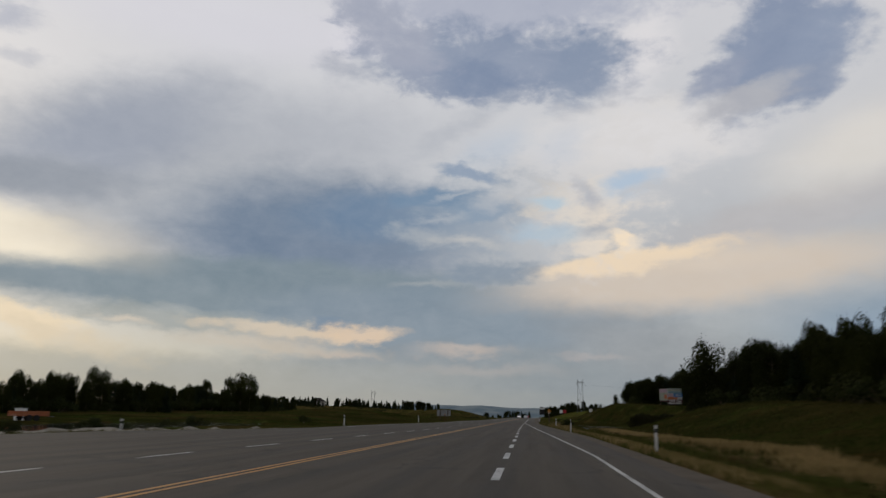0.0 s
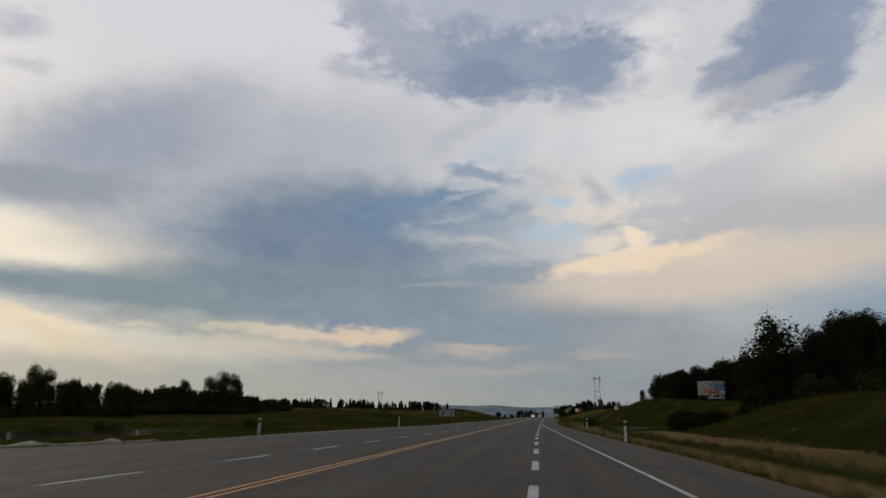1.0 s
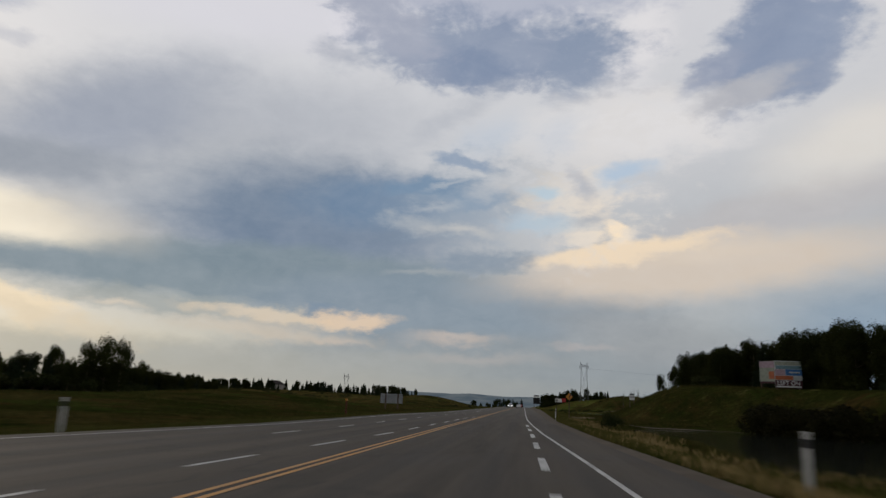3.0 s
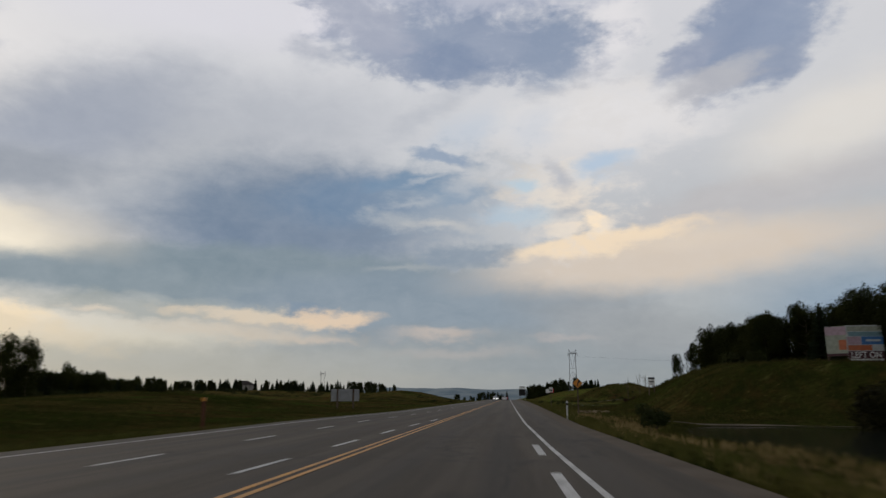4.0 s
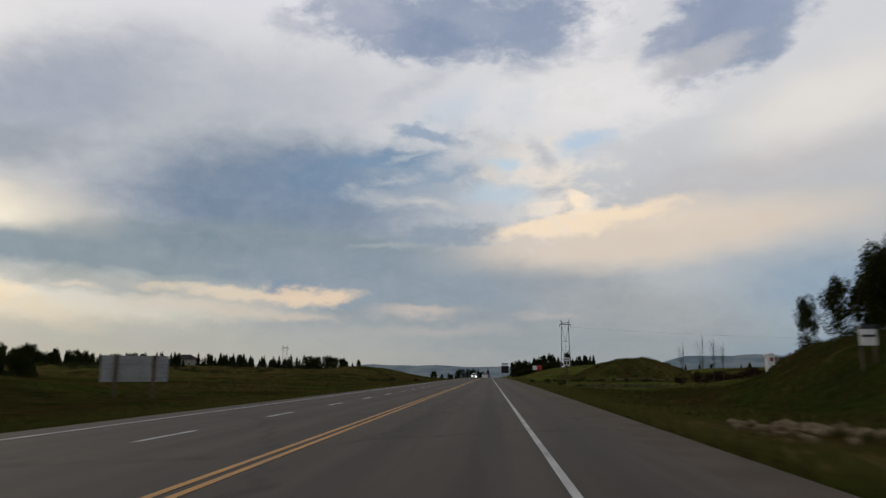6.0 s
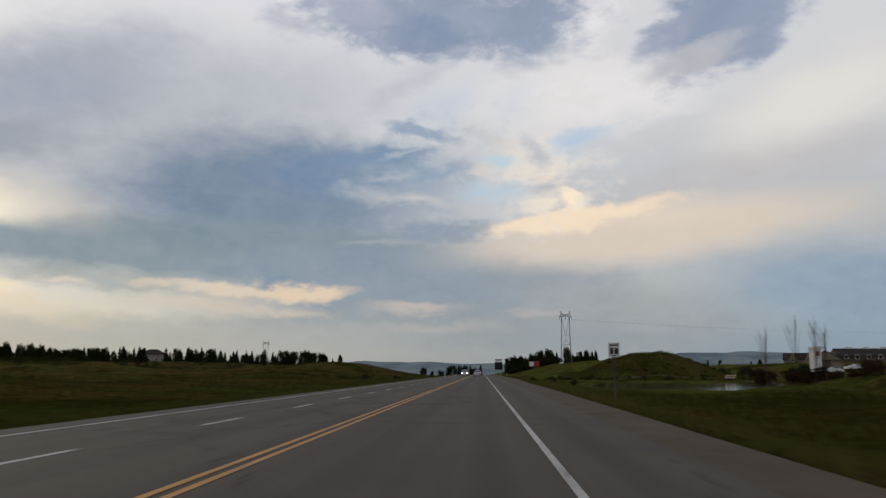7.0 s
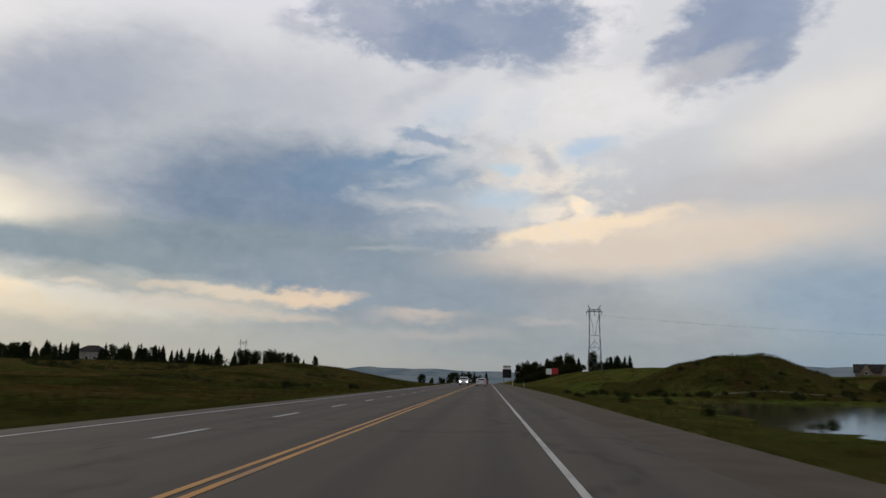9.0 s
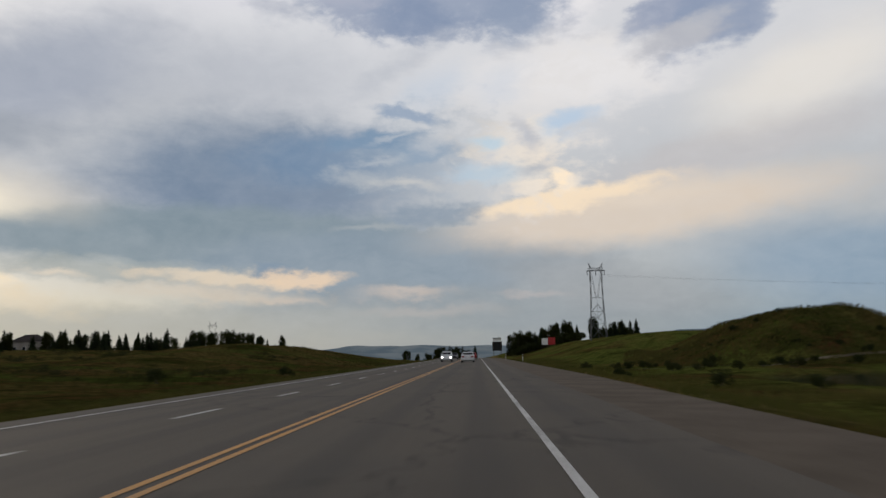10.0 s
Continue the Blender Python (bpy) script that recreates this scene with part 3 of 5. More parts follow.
def ground_z(x, y):
    base = road_z(y)
    r, l = right_edge(y), left_edge(y)
    n1 = noise.fractal(Vector((x * 0.03, y * 0.03, 0.0)), 1.0, 2.0, 4)
    n2 = noise.fractal(Vector((x * 0.16, y * 0.16, 5.0)), 1.0, 2.0, 3)
    if l - 0.3 <= x <= r + 0.05:
        return base - 0.16
    if x > r:
        u = x - r
        z = -0.04 - 0.5 * smooth(0.2, 3.5, u)
        # the wooded bank
        ends = 206 + 18 * smooth(20, 29, x)
        bank = smooth(-90, -20, y) * (1 - smooth(ends, ends + 26, y))
        start = 8.0 + 13.5 * smooth(98, 112, y) * (1 - smooth(158, 178, y))
        rise = smooth(start, start + 15.0 - 4.0 * smooth(98, 112, y), u)
        z += bank * rise * (3.4 + 1.4 * smooth(100, 200, y) + 0.4 * n1)
        # a low scrubby hump where the bank dies away
        d = math.hypot((x - 35.0) / 17.0, (y - 250.0) / 15.0)
        z += 1.5 * (1 - smooth(0.1, 1.0, d))
        # low meadow, then the bank below the pylon
        far = smooth(395, 430, y)
        z += far * smooth(3, 34, u) * 5.6 * (1 - smooth(560, 760, y)) * (1 - smooth(50, 78, x))
        # the grassy mound, broad on top
        d = math.hypot((x - 39.0) / 20.0, (y - 371.0) / 26.0)
        z += (5.9 + 0.7 * n2) * (1 - smooth(0.16, 1.04, d)) * (1 + 0.10 * n1)
        d = math.hypot((x - 56.0) / 15.0, (y - 377.0) / 22.0)
        z += 1.0 * (1 - smooth(0.1, 1.0, d))
        d = math.hypot((x - 20.0) / 9.0, (y - 392.0) / 22.0)
        z += 1.9 * (1 - smooth(0.1, 1.0, d))
        # land rising slowly beyond the pond
        z += smooth(62, 96, x) * smooth(340, 410, y) * (1 - smooth(640, 800, y)) * 4.6
        z += smooth(85, 190, x) * (0.8 + 0.8 * n1)
    else:
        u = l - x
        z = -0.04 - 0.55 * smooth(0.2, 4.0, u)
        side = knots(LEFT_RISE, y)
        wave = 1.0 + 0.14 * math.sin((y - 130.0) / 46.0) + 0.15 * n1
        z += side * smooth(5.0, 42.0, u) * wave * (1 - 0.5 * smooth(44, 80, u) * (1 - smooth(300, 380, y)))
        # a rounded shoulder of hill near the road
        d = math.hypot((x + 50.0) / 34.0, (y - 430.0) / 62.0)
        z += 1.5 * (1 - smooth(0.15, 1.0, d))
        d = math.hypot((x + 52.0) / 30.0, (y - 205.0) / 32.0)
        z += 0.3 * (1 - smooth(0.1, 1.0, d))
        z += smooth(60, 150, u) * 1.6 * (1 + 0.6 * n1)
        # a hollow behind the shoulder
        z -= 1.9 * smooth(30, 62, u) * smooth(275, 320, y) * (1 - smooth(440, 485, y))
    away = min(smooth(0.5, 5.0, min(abs(x - r), abs(x - l))), 1.0)
    z += away * (0.35 * n1 + 0.16 * n2)
    for k, (px, py, a, b, level) in enumerate(PONDS):
        if abs(x - px) < a * 2 and abs(y - py) < b * 2:
            d = pond_inside(x, y, k)
            z += (min(z, level - 0.7) - z) * (1 - smooth(0.88, 1.10, d))
    dist = math.hypot(x, y - 200)
    # the valley beyond
    z += base
    return z - 26.0 * smooth(650, 1700, dist) * (1 if y > 0 else 0.6)


def mesh_grid(name, xs, ys, fn, mat):
    verts = [(x, y, fn(x, y)) for y in ys for x in xs]
    n = len(xs)
    faces = [(j * n + i, j * n + i + 1, (j + 1) * n + i + 1, (j + 1) * n + i) for j in range(len(ys) - 1) for i in range(n - 1)]
    me = bpy.data.meshes.new(name)
    me.from_pydata(verts, [], faces)
    me.materials.append(mat)
    ob = new(name, me)
    return shade_smooth(ob)


def steps(*runs):
    """Places from (start, stop, step) runs, then the last stop."""
    out = []
    for a, b, s in runs:
        n = max(1, round((b - a) / s))
        out += [a + (b - a) * i / n for i in range(n)]
    return out + [runs[-1][1]]


gx = steps((-4600, -1200, 420), (-1200, -400, 100), (-400, -160, 20), (-160, -60, 5), (-60, -24, 2.0), (-24, 12, 0.8), (12, 66, 1.8), (66, 130, 5), (130, 400, 20), (400, 1200, 100), (1200, 4600, 420))
gy = steps((-4600, -1000, 450), (-1000, -160, 90), (-160, -20, 8), (-20, 430, 2.2), (430, 620, 5), (620, 1000, 20), (1000, 2000, 80), (2000, 4600, 260))
tagged(mesh_grid("ground", gx, gy, ground_z, M_GRASS), "rolling grassland with green and dry straw patches", "ground", kind="structure")


def strip(name, left, right, y0, y1, lift, mat, step=4.0, skirt=0.0):
    """A strip along the road between two side functions."""
    bm = bmesh.new()
    rows = []
    n = max(1, round((y1 - y0) / step))
    for i in range(n + 1):
        y = y0 + (y1 - y0) * i / n
        z = road_z(y) + lift
        pts = [(left(y), y, z), (right(y), y, z)]
        if skirt:
            pts = [(left(y) - 0.12, y, z - skirt)] + pts + [(right(y) + 0.12, y, z - skirt)]
        rows.append([bm.verts.new(p) for p in pts])
    for a, b in zip(rows, rows[1:]):
        for i in range(len(a) - 1):
            bm.faces.new((a[i], a[i + 1], b[i + 1], b[i]))
    return bm


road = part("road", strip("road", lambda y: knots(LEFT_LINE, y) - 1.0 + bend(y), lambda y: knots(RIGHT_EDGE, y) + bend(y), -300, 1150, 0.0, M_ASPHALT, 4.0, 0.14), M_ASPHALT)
tagged(road, "grey worn asphalt highway with painted lines", "road", kind="structure")
shoulder = part("gravel_shoulder", strip("s", lambda y: knots(RIGHT_EDGE, y) - 0.05 + bend(y), lambda y: knots(GRAVEL_EDGE, y) + bend(y), -300, 1150, -0.03, M_GRAVEL, 4.0, 0.16), M_GRAVEL)
tagged(shoulder, "brown gravel shoulder beside the highway", "shoulder", kind="structure")


def line(label, table, y0, y1, width, mat, shift=0.0):
    ob = part("road_marking", strip("m", lambda y: knots(table, y) - width / 2 + shift + bend(y), lambda y: knots(table, y) + width / 2 + shift + bend(y), y0, y1, 0.006, mat), mat)
    tagged(ob, label, "road marking", kind="structure")


def dashes(label, table, y0, y1, period, length, width, mat):
    y = y0
    while y < y1:
        line(label, table, y, y + length, width, mat)
        y += period


YT = [(-300, YELLOW_X), (1200, YELLOW_X)]
line("solid yellow centre line, one of a pair", YT, -300, 1100, 0.11, M_YELLOW_LINE, -0.12)
line("solid yellow centre line, one of a pair", YT, -300, 1100, 0.11, M_YELLOW_LINE, 0.12)
line("solid white edge line, lightly worn", RIGHT_LINE, -300, 1100, 0.11, M_WHITE_LINE)
line("solid white edge line, lightly worn", LEFT_LINE, 62, 1100, 0.11, M_WHITE_LINE)
dashes("short white dash closing off the merging lane", RIGHT_DASH, -28.7, 127, 7.2, 3.4, 0.17, M_WHITE_LINE)
dashes("white lane dash, lightly worn", LANE_A, 4.4, 146, 6.7, 2.9, 0.13, M_WHITE_LINE)
dashes("white lane dash, lightly worn", LANE_B, 103.5, 430, 8.0, 2.7, 0.13, M_WHITE_LINE)

for k, (px, py, a, b, level) in enumerate(PONDS):
    bm = bmesh.new()
    ring = [bm.verts.new((px + 1.5 * a * math.cos(i * math.tau / 48), py + 1.5 * b * math.sin(i * math.tau / 48), level)) for i in range(48)]
    bm.faces.new(ring)
    tagged(part("pond_water", bm, M_WATER), "still dark pond water mirroring the cloudy sky", "pond", kind="structure")


def trail():
    """A pale gravel footpath at the foot of the mound."""
    bm = bmesh.new()
    rows = []
    for i in range(60):
        x = 12 + i * 1.4
        y = 346.5 + 4.0 * math.sin(x * 0.05)
        rows.append([bm.verts.new((x, yy, ground_z(x, yy) + 0.06)) for yy in (y - 0.45, y + 0.45)])
    for a, b in zip(rows, rows[1:]):
        bm.faces.new((a[0], b[0], b[1], a[1]))
    tagged(part("footpath", bm, M_PATH), "pale gravel footpath below the grassy mound", "path", kind="structure")


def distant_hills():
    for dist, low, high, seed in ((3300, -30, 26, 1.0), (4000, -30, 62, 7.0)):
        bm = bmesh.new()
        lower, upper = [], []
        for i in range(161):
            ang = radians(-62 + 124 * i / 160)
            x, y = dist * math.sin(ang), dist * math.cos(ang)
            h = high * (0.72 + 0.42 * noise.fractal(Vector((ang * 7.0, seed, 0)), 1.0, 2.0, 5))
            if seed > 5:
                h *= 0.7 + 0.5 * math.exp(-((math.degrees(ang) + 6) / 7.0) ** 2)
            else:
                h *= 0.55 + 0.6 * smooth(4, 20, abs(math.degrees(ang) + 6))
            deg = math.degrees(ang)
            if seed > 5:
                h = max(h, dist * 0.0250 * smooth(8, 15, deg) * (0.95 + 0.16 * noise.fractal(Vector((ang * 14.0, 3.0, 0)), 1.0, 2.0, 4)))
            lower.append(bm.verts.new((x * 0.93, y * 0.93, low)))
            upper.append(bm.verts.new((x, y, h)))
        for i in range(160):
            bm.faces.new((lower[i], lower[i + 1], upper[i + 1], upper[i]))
        tagged(part("backdrop_hills", bm, M_HILL), "far wooded hills, evening haze put into their blue-grey colour", "hills", kind="structure")


def shore():
    """A pale strip of stones along the far end of the first pond."""
    bm = bmesh.new()
    rows = []
    for i in range(22):
        x = 10.0 + i * 0.75
        y = 161.0 + 1.6 * math.sin(x * 0.21) - 0.04 * (x - 18) ** 2
        rows.append([bm.verts.new((x, yy, max(ground_z(x, yy), -0.8) + 0.05)) for yy in (y - 0.3, y + 0.3)])
    for a, b in zip(rows, rows[1:]):
        bm.faces.new((a[0], b[0], b[1], a[1]))
    tagged(part("pond_shore", bm, M_PATH), "pale stony strip along the pond's far shore", "shore", kind="structure")


def gravel_bar():
    """A low pale windrow of spread gravel beyond the left verge, uneven and broken."""
    bm = bmesh.new()
    rows = []
    for i in range(71):
        f = i / 70
        x, y = -36.0 + 17.0 * f, 46.5 + 23.5 * f
        x += 0.5 * noise.noise(Vector((f * 9.0, 0.0, 3.0)))
        h = max(0.02, 0.20 + 0.30 * noise.fractal(Vector((f * 22.0, 2.0, 0.0)), 1.0, 2.0, 3)) * smooth(0, 0.06, f) * (1 - smooth(0.8, 1.0, f))
        row = []
        for u, lift in ((-1.0, -0.06), (-0.55, 0.6), (-0.1, 1.0), (0.4, 0.75), (1.0, -0.06)):
            px, py = x - 0.80 * u, y + 0.55 * u
            row.append(bm.verts.new((px, py, ground_z(px, py) + (lift * h if lift > 0 else lift))))
        rows.append(row)
    for lo, up in zip(rows, rows[1:]):
        for k in range(4):
            bm.faces.new((lo[k], lo[k + 1], up[k + 1], up[k]))
    tagged(part("gravel_bar", bm, M_TRAIL), "low pale windrow of spread gravel beyond the verge", "gravel", kind="structure")


trail()
gravel_bar()
shore()
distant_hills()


# ---------------------------------------------------------------- trees and growth
def leaf_cloud(rnd, lobes, count, size, up=0.3):
    """Small leaf sprays scattered over round lobes: (centre, radii)."""
    verts, faces = [], []
    weights = [r[0] * r[1] + r[0] * r[2] for _, r in lobes]
    for _ in range(count):
        c, r = rnd.choices(lobes, weights)[0]
        while True:
            v = Vector((rnd.uniform(-1, 1), rnd.uniform(-1, 1), rnd.uniform(-1, 1)))
            if 0.15 < v.length <= 1:
                break
        v = v.normalized() * (v.length ** 0.45)
        stray = rnd.uniform(0.9, 1.35) if rnd.random() < 0.25 else 1.0
        p = Vector(c) + Vector((v.x * r[0], v.y * r[1], v.z * r[2])) * stray
        nrm = (v + Vector((rnd.uniform(-.8, .8), rnd.uniform(-.8, .8), rnd.uniform(-.5, .9) + up))).normalized()
        t = nrm.orthogonal().normalized()
        t.rotate(Matrix.Rotation(rnd.uniform(0, math.tau), 3, nrm))
        b = nrm.cross(t)
        s = size * rnd.uniform(0.6, 1.4)
        i = len(verts)
        verts += [p - t * s * 0.5, p + b * s * 0.42, p + t * s * 0.62, p - b * s * 0.38 + nrm * s * 0.15]
        faces.append((i, i + 1, i + 2, i + 3))
    return verts, faces


def mesh_object(name, verts, faces, mat, parent):
    me = bpy.data.meshes.new(name)
    me.from_pydata(verts, [], faces)
    me.materials.append(mat)
    ob = new(name, me)
    ob.parent = parent
    return ob


def poplar(seed, height, label, spread=0.22, mat=None, count=17000, group="roadside trees"):
    """A broadleaf tree: tapered leaning trunk, limbs, and an uneven crown."""
    rnd = random.Random(seed)
    t = thing("poplar_tree", label, "tree", group=group)
    bm = bmesh.new()
    lean = Vector((rnd.uniform(-.05, .05), rnd.uniform(-.05, .05), 1))
    p, r = Vector((0, 0, -0.3)), 0.020 * height
    lobes = []
    top = height * 0.86
    k = 6
    for i in range(k):
        q = p + lean * (top / k) + Vector((rnd.uniform(-.1, .1), rnd.uniform(-.1, .1), 0))
        add_beam(bm, p, q, r, 6, r * 0.82)
        p, r = q, r * 0.82
        if i >= 0:
            for _ in range(4):
                a = rnd.uniform(0, math.tau)
                f = 1 - abs((i + 0.5) / k - 0.5) * 0.9
                out = height * spread * f * rnd.uniform(0.6, 1.1)
                e = q + Vector((math.cos(a) * out, math.sin(a) * out, out * rnd.uniform(0.2, 1.1) - (0.08 * height if i == 0 else 0)))
                add_beam(bm, q, e, r * 0.55, 4, r * 0.15)
                s = height * rnd.uniform(0.06, 0.15)
                lobes.append((e, (s, s, s * rnd.uniform(0.9, 1.9))))
    for h in (0.66, 0.74, 0.82, 0.88, 0.94):
        s = height * rnd.uniform(0.04, 0.09)
        o = height * 0.10 * (1.3 - h)
        lobes.append(((rnd.uniform(-o, o) * 3, rnd.uniform(-o, o) * 3, height * h), (s, s, s * 2.2)))
    part("trunk", bm, M_BARK, t)
    v, f = leaf_cloud(rnd, lobes, count, 0.0205 * height)
    mesh_object("crown", v, f, mat or M_LEAF, t)
    return t


def spruce(seed, height, label, group="roadside trees"):
    """A conifer: straight trunk and whorls of drooping needle sprays."""
    rnd = random.Random(seed)
    t = thing("spruce_tree", label, "tree", group=group)
    part("trunk", beam((0, 0, -0.3), (0, 0, height * 0.97), 0.02 * height, 6, 0.003 * height), M_BARK, t)
    verts, faces = [], []
    layers = 24
    for i in range(layers):
        f = i / layers
        z = height * (0.08 + 0.90 * f)
        reach = height * 0.225 * (1 - f) ** 0.85 * rnd.uniform(0.8, 1.15) + 0.06
        for j in range(20):
            a = rnd.uniform(0, math.tau)
            d = Vector((math.cos(a), math.sin(a), -0.25 + 0.5 * f))
            side = Vector((-d.y, d.x, 0))
            L = reach * rnd.uniform(0.5, 1.25)
            zj = z + height * 0.9 / layers * rnd.uniform(-0.9, 0.9) * (1 - 0.5 * f)
            for s in range(4):
                c = Vector((0, 0, zj)) + d * L * (s + 0.4) / 4
                w = L * 0.33 * (1.15 - s / 4)
                drop = Vector((0, 0, -w * rnd.uniform(0.4, 1.0)))
                k = len(verts)
                verts += [c - side * w + drop, c + d * L * 0.32, c + side * w + drop, c + Vector((0, 0, 0.25 * w))]
                faces += [(k, k + 1, k + 3), (k + 1, k + 2, k + 3)]
    mesh_object("crown", verts, faces, M_NEEDLE, t)
    return t


def bush(seed, height, label, mat, leaves=900):
    rnd = random.Random(seed)
    t = thing("bush", label, "bush", group="bushes by the ponds")
    bm = bmesh.new()
    lobes = []
    for _ in range(9):
        a = rnd.uniform(0, math.tau)
        o = height * rnd.uniform(0.2, 0.7)
        e = Vector((math.cos(a) * o, math.sin(a) * o, height * rnd.uniform(0.35, 0.8)))
        add_beam(bm, (0, 0, -0.1), e, 0.03, 4, 0.008)
        s = height * rnd.uniform(0.22, 0.36)
        lobes.append((e, (s, s, s * 0.8)))
    part("stem_base", bm, M_BARK, t)
    v, f = leaf_cloud(rnd, lobes, leaves, 0.10 * height * math.sqrt(900 / leaves))
    mesh_object("crown", v, f, mat, t)
    return t


def place(ob, x, y, turn=0.0, scale=1.0, sink=0.05):
    ob.matrix_world = Matrix.Translation((x, y, ground_z(x, y) - sink)) @ Matrix.Rotation(turn, 4, "Z") @ Matrix.Scale(scale, 4)
    return ob


def copy_at(ob, x, y, turn, scale, sink=0.05):
    c = copy_thing(ob, Matrix.Identity(4))
    return place(c, x, y, turn, scale, sink)


WOOD_SCALE = [(30, 0.76), (60, 0.80), (75, 0.88), (90, 1.10), (98, 1.20), (107, 1.12), (116, 1.04), (134, 0.98), (141, 0.88), (160, 0.88), (175, 1.0), (189, 0.98), (200, 0.92), (212, 0.84), (226, 0.80)]


def plant():
    rnd = random.Random(21)
    lp = "dark green poplar in full leaf on the roadside bank"
    ls = "dark green spruce with drooping boughs"
    broad = [poplar(s, 8.0, lp, sp) for s, sp in ((1, 0.25), (2, 0.20), (3, 0.29), (4, 0.23))]
    slim = [poplar(s, 8.0, "slender dark poplar with a ragged plume-like crown", 0.16, None, 9500) for s in (5, 6)]
    firs = [spruce(s, 8.0, ls) for s in (11, 12, 13)]
    used = set()

    def put(kind, x, y, scale):
        src = rnd.choice(kind)
        turn = rnd.uniform(0, math.tau)
        if src.name not in used:
            used.add(src.name)
            return place(src, x, y, turn, scale)
        return copy_at(src, x, y, turn, scale)

    # the wood on the bank to the right
    y = 30.0
    while y < 222:
        front = 33.0 + 2.0 * math.sin(y * 0.09)
        for row in range(4):
            x = front + row * 4.0 + rnd.uniform(-1.2, 1.2)
            yy = y + rnd.uniform(-1.6, 1.6)
            if (row == 0 and rnd.random() < 0.2) or (row < 2 and 150 < yy < 191):
                continue
            k = broad if rnd.random() < 0.66 else firs
            s = rnd.uniform(0.90, 1.06) * (1.1 if rnd.random() < 0.12 else 1.0) * knots(WOOD_SCALE, yy) * (0.80 if row == 0 else 1.0)
            put(k, x, yy, s)
        y += 4.1
    # the lone thin tree at the end of the wood, and its small neighbours
    for x, y, top in ((29.3, 119.9, 12.2), (26.4, 226.0, 7.6), (29.3, 226.0, 9.2), (30.8, 222.5, 9.9), (31.8, 219.0, 10.6)):
        put(slim, x, y, (top - ground_z(x, y)) / 7.9)
    for i in range(9):
        put(broad, 31.4 + rnd.uniform(-.6, 1.5), 198 + i * 2.7, rnd.uniform(0.74, 0.93))
    # shelter belt to the left
    y = 95.0
    while y < 332:
        for row in range(2):
            x = -98 - 5 * row + rnd.uniform(-4, 4) - 0.10 * max(0, y - 230)
            tall = rnd.random() < 0.16
            put(broad if rnd.random() < 0.5 else firs, x, y + rnd.uniform(-2, 2), rnd.uniform(0.55, 0.90) * (1.3 if tall else 1.0))
        y += 3.0
    for x, y, top, kind in ((-94.0, 238.8, 12.2, slim), (-92.1, 241.9, 11.8, slim), (-97.2, 236.8, 10.9, slim), (-98, 160.3, 9.5, slim), (-96, 161.5, 8.8, slim), (-98, 148.2, 7.4, slim)):
        put(kind, x, y, (top - ground_z(x, y)) / 7.8)
    # belt on the far side of the left hill, round the house
    x = -262.0
    while x < -62:
        for row in range(2):
            yy = 492 + rnd.uniform(-8, 8) + 20 * row
            if abs(x + 152 - (526 - yy) * 0.47) < 5.0 and yy < 534:
                continue
            fir = rnd.random() < (0.35 if x < -172 else 0.8)
            put(firs if fir else broad, x + rnd.uniform(-2.5, 2.5), yy, rnd.uniform(0.45, 0.9) if fir else rnd.uniform(0.6, 0.85) if x < -172 else rnd.uniform(0.5, 0.68))
        x += 1.9 if x < -110 else 2.8
    for i in range(44):      # young trees filling the belt
        x = -205 + i * 2.9 + rnd.uniform(-1, 1)
        if abs(x + 152 - 17) > 5.5:
            put(broad if rnd.random() < 0.15 else firs, x, 490 + rnd.uniform(-4, 6), rnd.uniform(0.42, 0.62))
    for i in range(9):
        put(broad, -83 + i * 2.1 + rnd.uniform(-.8, .8), 496 + rnd.uniform(-5, 5), rnd.uniform(0.55, 0.75))
    for i in range(3):
        put(firs, -86.5 + i * 1.8, 694 + rnd.uniform(-2, 2), (0.7, 1.0, 0.8)[i])
    for i in range(18):      # a tall grove far off beyond the left hill
        put(broad, -352 + i * 4.0 + rnd.uniform(-2, 2), 602 + rnd.uniform(-10, 12), rnd.uniform(1.85, 2.25))
    # cluster under the pylon and on the bank ahead
    for i in range(52):
        x = 12 + i * 0.66 + rnd.uniform(-1, 1)
        fir = rnd.random() < (0.35 if i < 34 else 0.9)
        put(firs if fir else broad, x, 530 + rnd.uniform(-8, 12) - (30 if i > 34 else 0), rnd.uniform(0.5, 0.85) * (0.8 if i > 38 else 1))
    # trees beyond the brow of the road
    for i in range(16):
        put(broad if i % 3 else firs, -44 + i * 2.9 + rnd.uniform(-1, 1), 725 + rnd.uniform(-30, 40), rnd.uniform(0.6, 1.0) if i < 7 else rnd.uniform(0.8, 1.6))
    # far belt to the left of the road's end and far to the right
    for i in range(40):
        put(firs if i % 5 else broad, -330 + i * 6 + rnd.uniform(-2, 2), 640 + rnd.uniform(-12, 12), rnd.uniform(0.5, 0.8))
    for i in range(30):
        put(firs if i % 3 else broad, 95 + i * 9 + rnd.uniform(-3, 3), 580 + rnd.uniform(-30, 40), rnd.uniform(0.35, 0.6))

    w = [bush(s, 1.5, "low willow bush at the water's edge", M_BUSH) for s in (31, 32, 33)]
    firstb = list(w)
